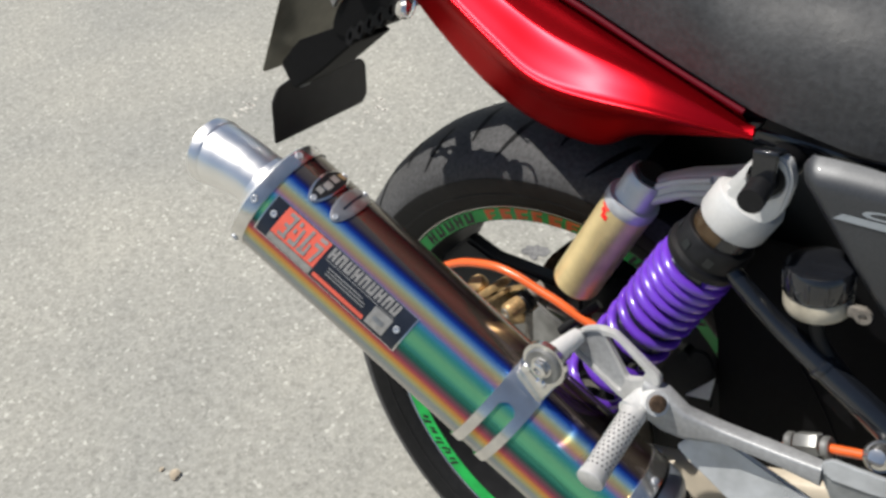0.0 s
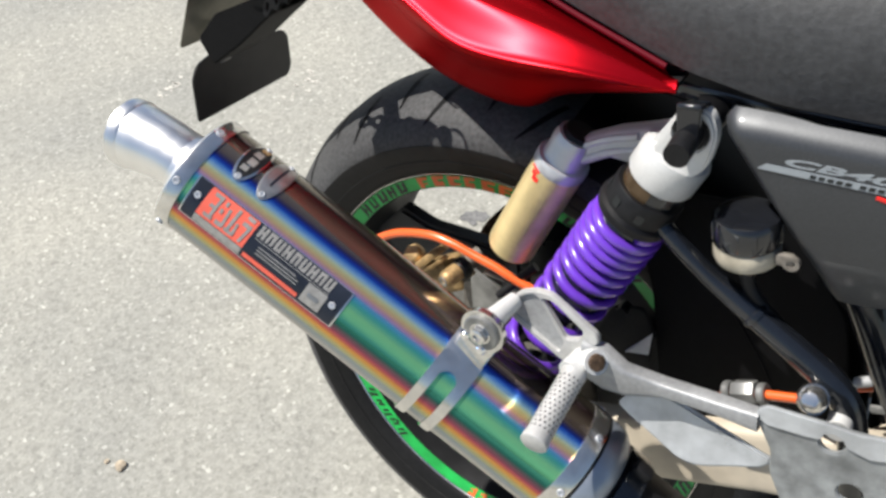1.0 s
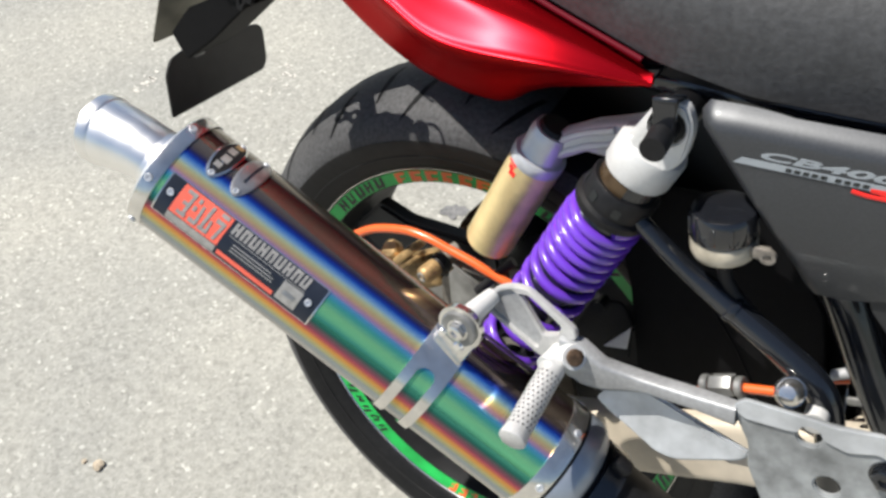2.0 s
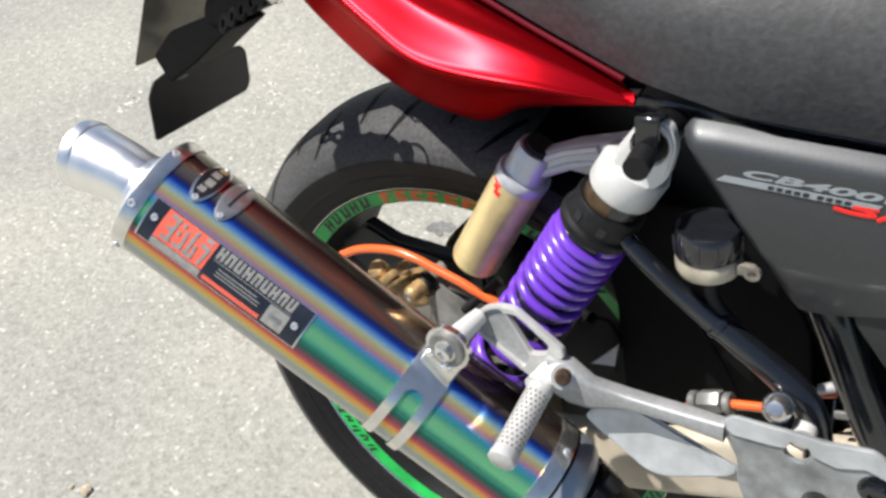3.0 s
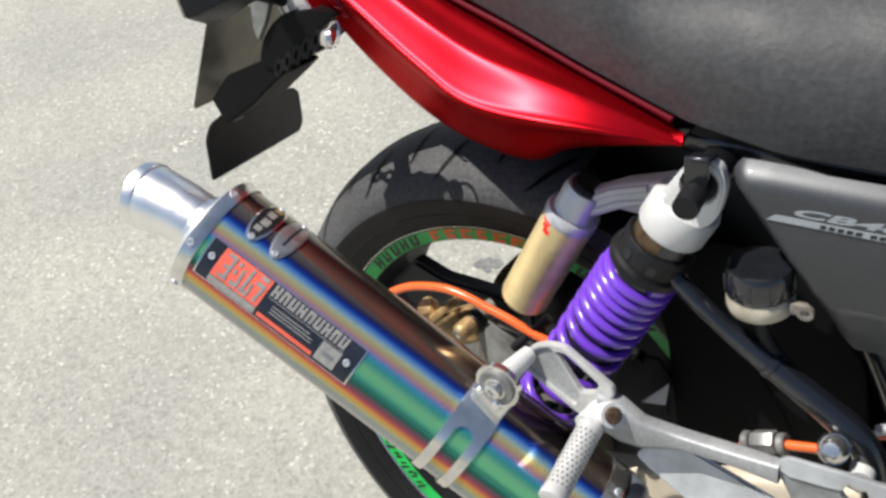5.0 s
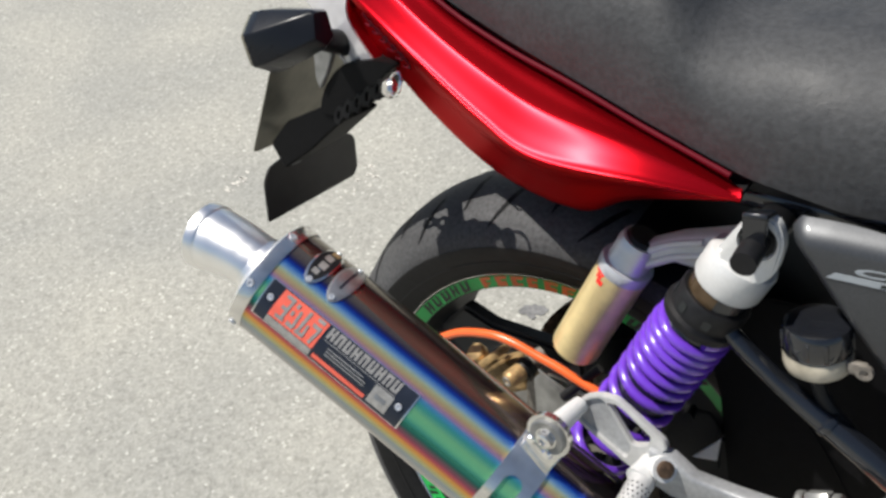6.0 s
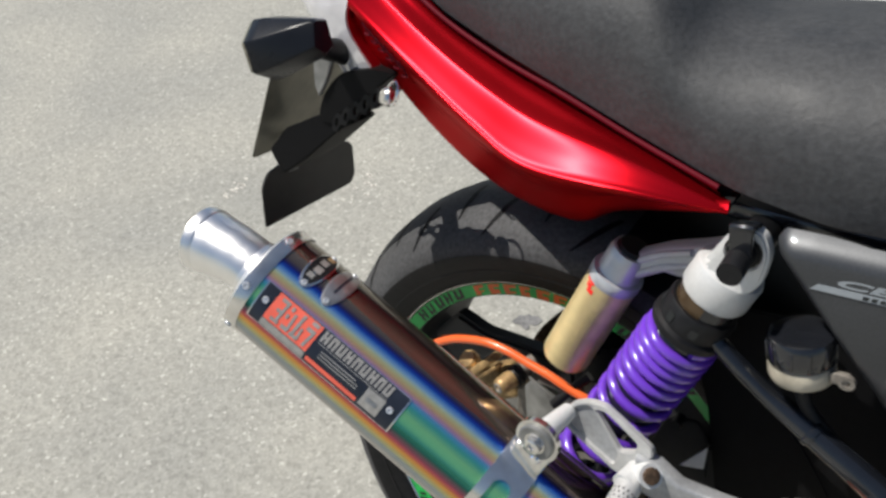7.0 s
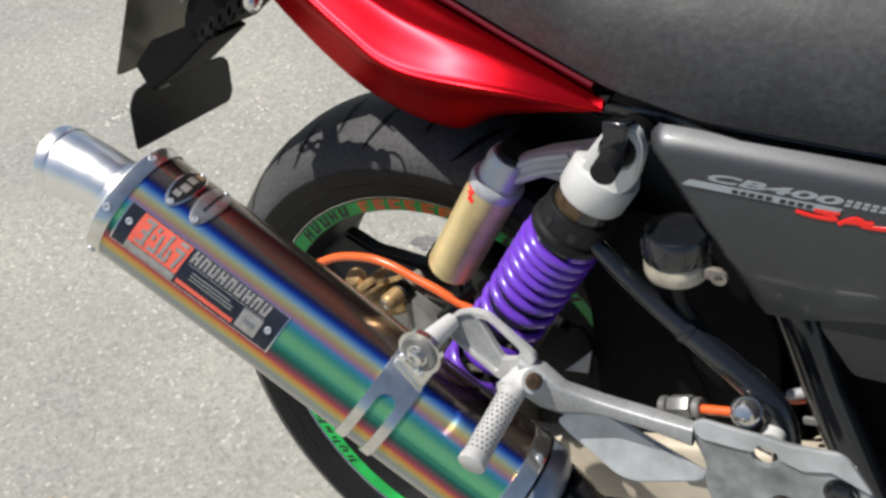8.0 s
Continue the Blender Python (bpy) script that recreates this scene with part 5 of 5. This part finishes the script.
def seat():
    xs = np.linspace(-0.115, 0.62, 120)
    edge_x = [-0.115, -0.03, 0.032, 0.089, 0.163, 0.235, 0.30, 0.41, 0.62]
    edge_z = [0.874, 0.812, 0.781, 0.757, 0.724, 0.692, 0.675, 0.663, 0.655]
    edge_w = [0.072, 0.094, 0.103, 0.113, 0.123, 0.130, 0.133, 0.130, 0.105]
    top_x = [-0.115, -0.06, 0.0, 0.06, 0.115, 0.160, 0.176, 0.196, 0.225, 0.32, 0.45, 0.62]
    top_z = [0.893, 0.894, 0.888, 0.882, 0.874, 0.866, 0.856, 0.806, 0.792, 0.786, 0.780, 0.785]
    rows = []
    for x in xs:
        ez, ew, tz = np.interp(x, edge_x, edge_z), np.interp(x, edge_x, edge_w), np.interp(x, top_x, top_z)
        row = []
        for j in range(25):
            q = math.pi * j / 24
            c, s = math.cos(q), math.sin(q)
            y = -ew * math.copysign(abs(c) ** 0.72, c) * (1 + 0.10 * math.sin(2 * min(q, math.pi - q)) * (1 if s < 0.95 else 0.0))
            row.append(Vector((x, y, ez + (tz - ez) * s ** 0.82)))
        rows.append(row)
    # soften the joins
    for _ in range(3):
        rows = [rows[0]] + [[(rows[i - 1][j] + 2 * rows[i][j] + rows[i + 1][j]) / 4 for j in range(25)] for i in range(1, len(rows) - 1)] + [rows[-1]]
    bm = loft(rows)
    bm.verts.ensure_lookup_table()
    bm.faces.new([bm.verts[i] for i in range(25)])
    cushion = part("seat", thick(bm, 0.004), VINYL, bike, "dusty black textured vinyl seat")
    base = []
    for row in rows:
        a, b = row[0], row[-1]
        base.append([Vector((a.x, a.y + 0.010, a.z + 0.004)), Vector((a.x, a.y + 0.012, a.z - 0.022)), Vector((b.x, b.y - 0.012, b.z - 0.022)), Vector((b.x, b.y - 0.010, b.z + 0.004))])
    part("seat_base", loft(base), BLACK, cushion, "black plastic seat base")


seat()


def text_mesh(body, size, shear=0.0, extrude=0.0004):
    """A word in the built-in font as a bmesh lying in its x-y plane, its left end at the origin."""
    cu = bpy.data.curves.new("word", "FONT")
    cu.body, cu.size, cu.shear, cu.extrude, cu.offset = body, size, shear, extrude * 0.5, size * 0.026
    cu.resolution_u = 3
    ob = bpy.data.objects.new("word", cu)
    scene.collection.objects.link(ob)
    me = bpy.data.meshes.new_from_object(ob.evaluated_get(bpy.context.evaluated_depsgraph_get()))
    bpy.data.objects.remove(ob)
    bm = bmesh.new()
    bm.from_mesh(me)
    bpy.data.meshes.remove(me)
    return bm


def side_cover():
    # shape in the side plane, and how far it stands out: the upper edge rolls inward
    def out(x, z):
        top = np.interp(x, [0.26, 0.30, 0.41, 0.62], [0.6825, 0.6815, 0.6715, 0.656])
        roll = max(0.0, 0.016 - (top - z)) / 0.016
        back = max(0.0, 0.012 - (x - np.interp(z, [0.556, 0.57, 0.625, 0.668, 0.682], [0.345, 0.339, 0.304, 0.277, 0.273]))) / 0.012
        return -0.1720 + 0.012 * roll ** 2 + 0.010 * min(1.0, back) ** 2 + 0.012 * max(0, (0.66 - z) / 0.10) * 0.5

    rows = []
    for i in range(41):
        t = i / 40
        row = []
        for j in range(61):
            u = (j / 60) ** 1.5
            left_z = 0.6825 - t * 0.1245
            left_x = np.interp(left_z, [0.556, 0.566, 0.60, 0.625, 0.664, 0.677, 0.6825], [0.356, 0.342, 0.3205, 0.3050, 0.2810, 0.2765, 0.2815])
            x = left_x + (0.62 - left_x) * u
            top = np.interp(x, [0.26, 0.30, 0.41, 0.62], [0.6825, 0.6800, 0.6705, 0.655])
            low = np.interp(x, [0.35, 0.37, 0.41, 0.62], [0.5575, 0.5580, 0.566, 0.60])
            z = top + (low - top) * t if u > 0.15 else left_z + (top + (low - top) * t - left_z) * (u / 0.15)
            tuck = 0.024 * (max(0.0, 0.638 - z) / 0.082) ** 2  # the lower half curls under
            row.append(Vector((x + -0.14 * tuck, out(x, z) + tuck, z + -0.54 * tuck)))
        rows.append(row)
    cover = part("side_cover", thick(loft(rows), 0.003), GREY_PAINT, bike, "dark grey metallic side cover with silver lettering")
    part("lower_panel", slab(rounded([(0.3839, 0.5424), (0.4075, 0.5090), (0.4272, 0.5086), (0.55, 0.52), (0.62, 0.60), (0.385, 0.580)], 0.005), 0.012, (), 0.003, side_at(-0.130)), GREY_PLASTIC, cover, "dark grey plastic lower panel")
    y = -0.1718
    line = Matrix.Translation((0.3138, y, 0.6537)) @ SIDE @ Matrix.Rotation(radians(3.43), 4, "X") @ Matrix.Rotation(radians(-4.6), 4, "Z")
    part("lettering", text_mesh("CB400", 0.0074, 0.25), DECAL_SILVER, cover, "silver model lettering", at=line @ Matrix.Scale(3.80, 4, (1, 0, 0)))
    band = [(-0.013, -0.0058), (0.078, -0.0062), (0.081, -0.0016), (-0.008, -0.0014)]
    part("silver_band", slab(band, 0.0004, (), 0), DECAL_SILVER, cover, at=line @ Matrix.Translation((0, 0, 0.0003)))
    for k in range(9):  # small words on the band as plain bars
        s = 0.018 + 0.0050 * k + (0.003 if k > 4 else 0)
        part("print_bar", slab([(s, -0.0050), (s + 0.0034, -0.0050), (s + 0.0041, -0.0026), (s + 0.0007, -0.0026)], 0.0003, (), 0), INK, cover, at=line @ Matrix.Translation((0, 0, 0.0008)))
    for row_z in (0.0030, 0.0004):
        for k in range(5):
            s = 0.0810 + 0.0046 * k + row_z * 0.3
            part("print_bar", slab([(s, row_z), (s + 0.0032, row_z), (s + 0.0037, row_z + 0.0018), (s + 0.0005, row_z + 0.0018)], 0.0003, (), 0), DECAL_SILVER, cover, at=line)
    script = [[(0.056, -0.0088), (0.066, -0.0100), (0.078, -0.0094), (0.074, -0.0068), (0.066, -0.0056), (0.080, -0.0050)], [(0.080, -0.0120), (0.088, -0.0064), (0.093, -0.0080), (0.084, -0.0096)], [(0.090, -0.0095), (0.098, -0.0072), (0.093, -0.0100), (0.104, -0.0094), (0.110, -0.0070)],
              [(0.106, -0.0100), (0.116, -0.0070), (0.112, -0.0105), (0.126, -0.0085)]]
    for s in script:
        part("script_stroke", moved(tube([(a, b, 0.0) for a, b in s], 0.0015, 8), Matrix.Translation((0, 0, 0.0005)) @ Matrix.Diagonal((1, 1, 0.2, 1))), DECAL_RED, cover, at=line)
    return cover


side_cover()


# -- plate carrier, flap, indicator --
def turn_signal():
    d = Vector((0.90, 0.10, 0.10)).normalized()
    m = axes((-0.160, -0.180, 0.800), d, (0, 0, 1))
    hexagon = [(0.021, -0.016), (0.024, 0.008), (0.008, 0.027), (-0.019, 0.026), (-0.031, 0.002), (-0.022, -0.020)]
    nose = [(0.012, -0.012), (0.0145, 0.002), (0.0135, 0.008), (-0.008, 0.015), (-0.018, 0.002), (-0.012, -0.012)]
    rows = []
    for h, f, blend in ((0.0, 0.96, 0), (0.0015, 1.0, 0), (0.012, 1.0, 0.05), (0.040, 1.0, 0.55), (0.062, 1.0, 1.0), (0.065, 0.86, 1.0), (0.0655, 0.02, 1.0)):
        ring = rounded([tuple(Vector(p).lerp(Vector(q), blend) * f) for p, q in zip(hexagon, nose)], 0.0016, 2)
        rows.append([Vector((a, b, h)) for a, b in ring + ring[:1]])
    shell = part("turn_signal", loft(rows), BLACK_SATIN, bike, "black turn signal with smoked lens on a short stalk", at=m)
    lens = []
    for h, f in ((0.001, 0.95), (-0.003, 0.94), (-0.0055, 0.86), (-0.007, 0.5), (-0.0075, 0.02)):
        ring = rounded([(a * f, b * f) for a, b in hexagon], 0.0016, 2)
        lens.append([Vector((a, b, h)) for a, b in ring + ring[:1]])
    part("lens", loft(lens), AMBER_EDGE, shell, "smoked amber lens")
    inv = m.inverted()
    part("stalk", tube([inv @ Vector((-0.135, -0.165, 0.797)), inv @ Vector((-0.150, -0.125, 0.785)), inv @ Vector((-0.160, -0.085, 0.772))], 0.010, 16, radii=[0.009, 0.010, 0.013]), BLACK, shell)


turn_signal()


def plate_carrier():
    # tongue of the rear mudguard, from under the lamp back and down
    side = rounded([(-0.1700, 0.7040), (-0.1350, 0.7265), (-0.0960, 0.7510), (-0.0850, 0.7575), (-0.1135, 0.7610), (-0.1488, 0.7580), (-0.1656, 0.7490), (-0.1814, 0.7350), (-0.1911, 0.7205), (-0.1950, 0.7080)], 0.005)
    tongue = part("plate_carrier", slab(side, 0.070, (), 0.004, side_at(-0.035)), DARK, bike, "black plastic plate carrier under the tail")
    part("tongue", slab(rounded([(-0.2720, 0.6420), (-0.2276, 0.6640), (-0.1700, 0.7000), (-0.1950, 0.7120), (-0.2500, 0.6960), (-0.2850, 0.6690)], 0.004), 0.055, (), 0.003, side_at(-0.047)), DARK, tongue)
    # grey slab added for the sky's reflection on the mudguard top
    part("stay", slab(rounded([(-0.1812, 0.7734), (-0.1505, 0.7776), (-0.1676, 0.7520), (-0.1834, 0.7336), (-0.1864, 0.7458)], 0.003), 0.006, (), 0.0015, side_at(-0.104)), FITTING, tongue)
    # licence plate, leaning back
    part("licence_plate", slab(rounded([(-0.106, -0.056), (0.040, -0.056), (0.040, 0.056), (-0.106, 0.056)], 0.006), 0.0015, (), 0.0004), PLATE_BACK, tongue, "small metal licence plate", at=axes((-0.2825, 0.0, 0.7040), (-0.84, 0, 0.54), (0, 1, 0)))
    part("plate_bolt", tube([(-0.300, -0.070, 0.664), (-0.286, -0.072, 0.652)], 0.006, 14, 1), ALLOY_MATT, tongue)
    return tongue


plate_carrier()


def rubber_flap():
    m = axes((-0.310, -0.112, 0.578), Vector((0, 1, 0)).cross(Vector((0.004, 0, 0.061))), (0, 1, 0))
    outline = rounded([(0.0, 0.0), (0.008, 0.0), (0.142, 0.004), (0.150, 0.014), (0.152, 0.050), (0.144, 0.058), (0.040, 0.066), (0.014, 0.060), (0.004, 0.046)], 0.005, 4)
    flap = part("rubber_flap", slab(outline, 0.003, (), 0.0008), FLAP, bike, "black rounded flap hanging below the licence plate", at=m)
    part("flap_stay", block(0.014, 0.044, 0.003, 0.001, Matrix.Translation((0.052, 0.074, 0.004))), FITTING, flap, "grey metal flap stay")


rubber_flap()


def strap_hook():
    """Perforated black strap from the carrier to a bolt under the cowl."""
    a, b = Vector((-0.1691, -0.109, 0.7054)), Vector((-0.0665, -0.142, 0.7495))
    d = (b - a)
    L = d.length
    z = d.cross(Vector((0.3, -1, 0.6))).cross(d).normalized()
    m = axes(a, z, d)
    outline_top, outline_low, holes = [], [], []
    n = 5
    for i in range(n * 8 + 1):
        t = i / (n * 8)
        w = 0.0072 + 0.0022 * math.cos(2 * math.pi * n * t + math.pi)
        outline_top.append((L * t, w))
        outline_low.append((L * t, -w))
    for k in range(n):
        holes.append(circle(L * (k + 0.5) / n, 0, 0.0042, 12))
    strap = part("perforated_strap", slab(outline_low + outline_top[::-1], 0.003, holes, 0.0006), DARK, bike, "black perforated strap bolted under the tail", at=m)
    inv = m.inverted()
    c = inv @ Vector((-0.0585, -0.145, 0.7485))
    part("strap_bolt", lathe([(0, 0), (0.007, 0), (0.0085, 0.002), (0.0085, 0.006), (0.006, 0.009), (0, 0.0095)], 24, m=Matrix.Translation(c - Vector((0, 0, 0.003)))), STEEL, strap, "bright domed bolt")
    ring = [c + Vector((0.013 + 0.010 * math.cos(q), 0.010 * math.sin(q), 0.002)) for q in (2 * math.pi * k / 16 for k in range(17))]
    part("wire_loop", tube(ring, 0.0014, 8, 1), CHROME, strap)


strap_hook()
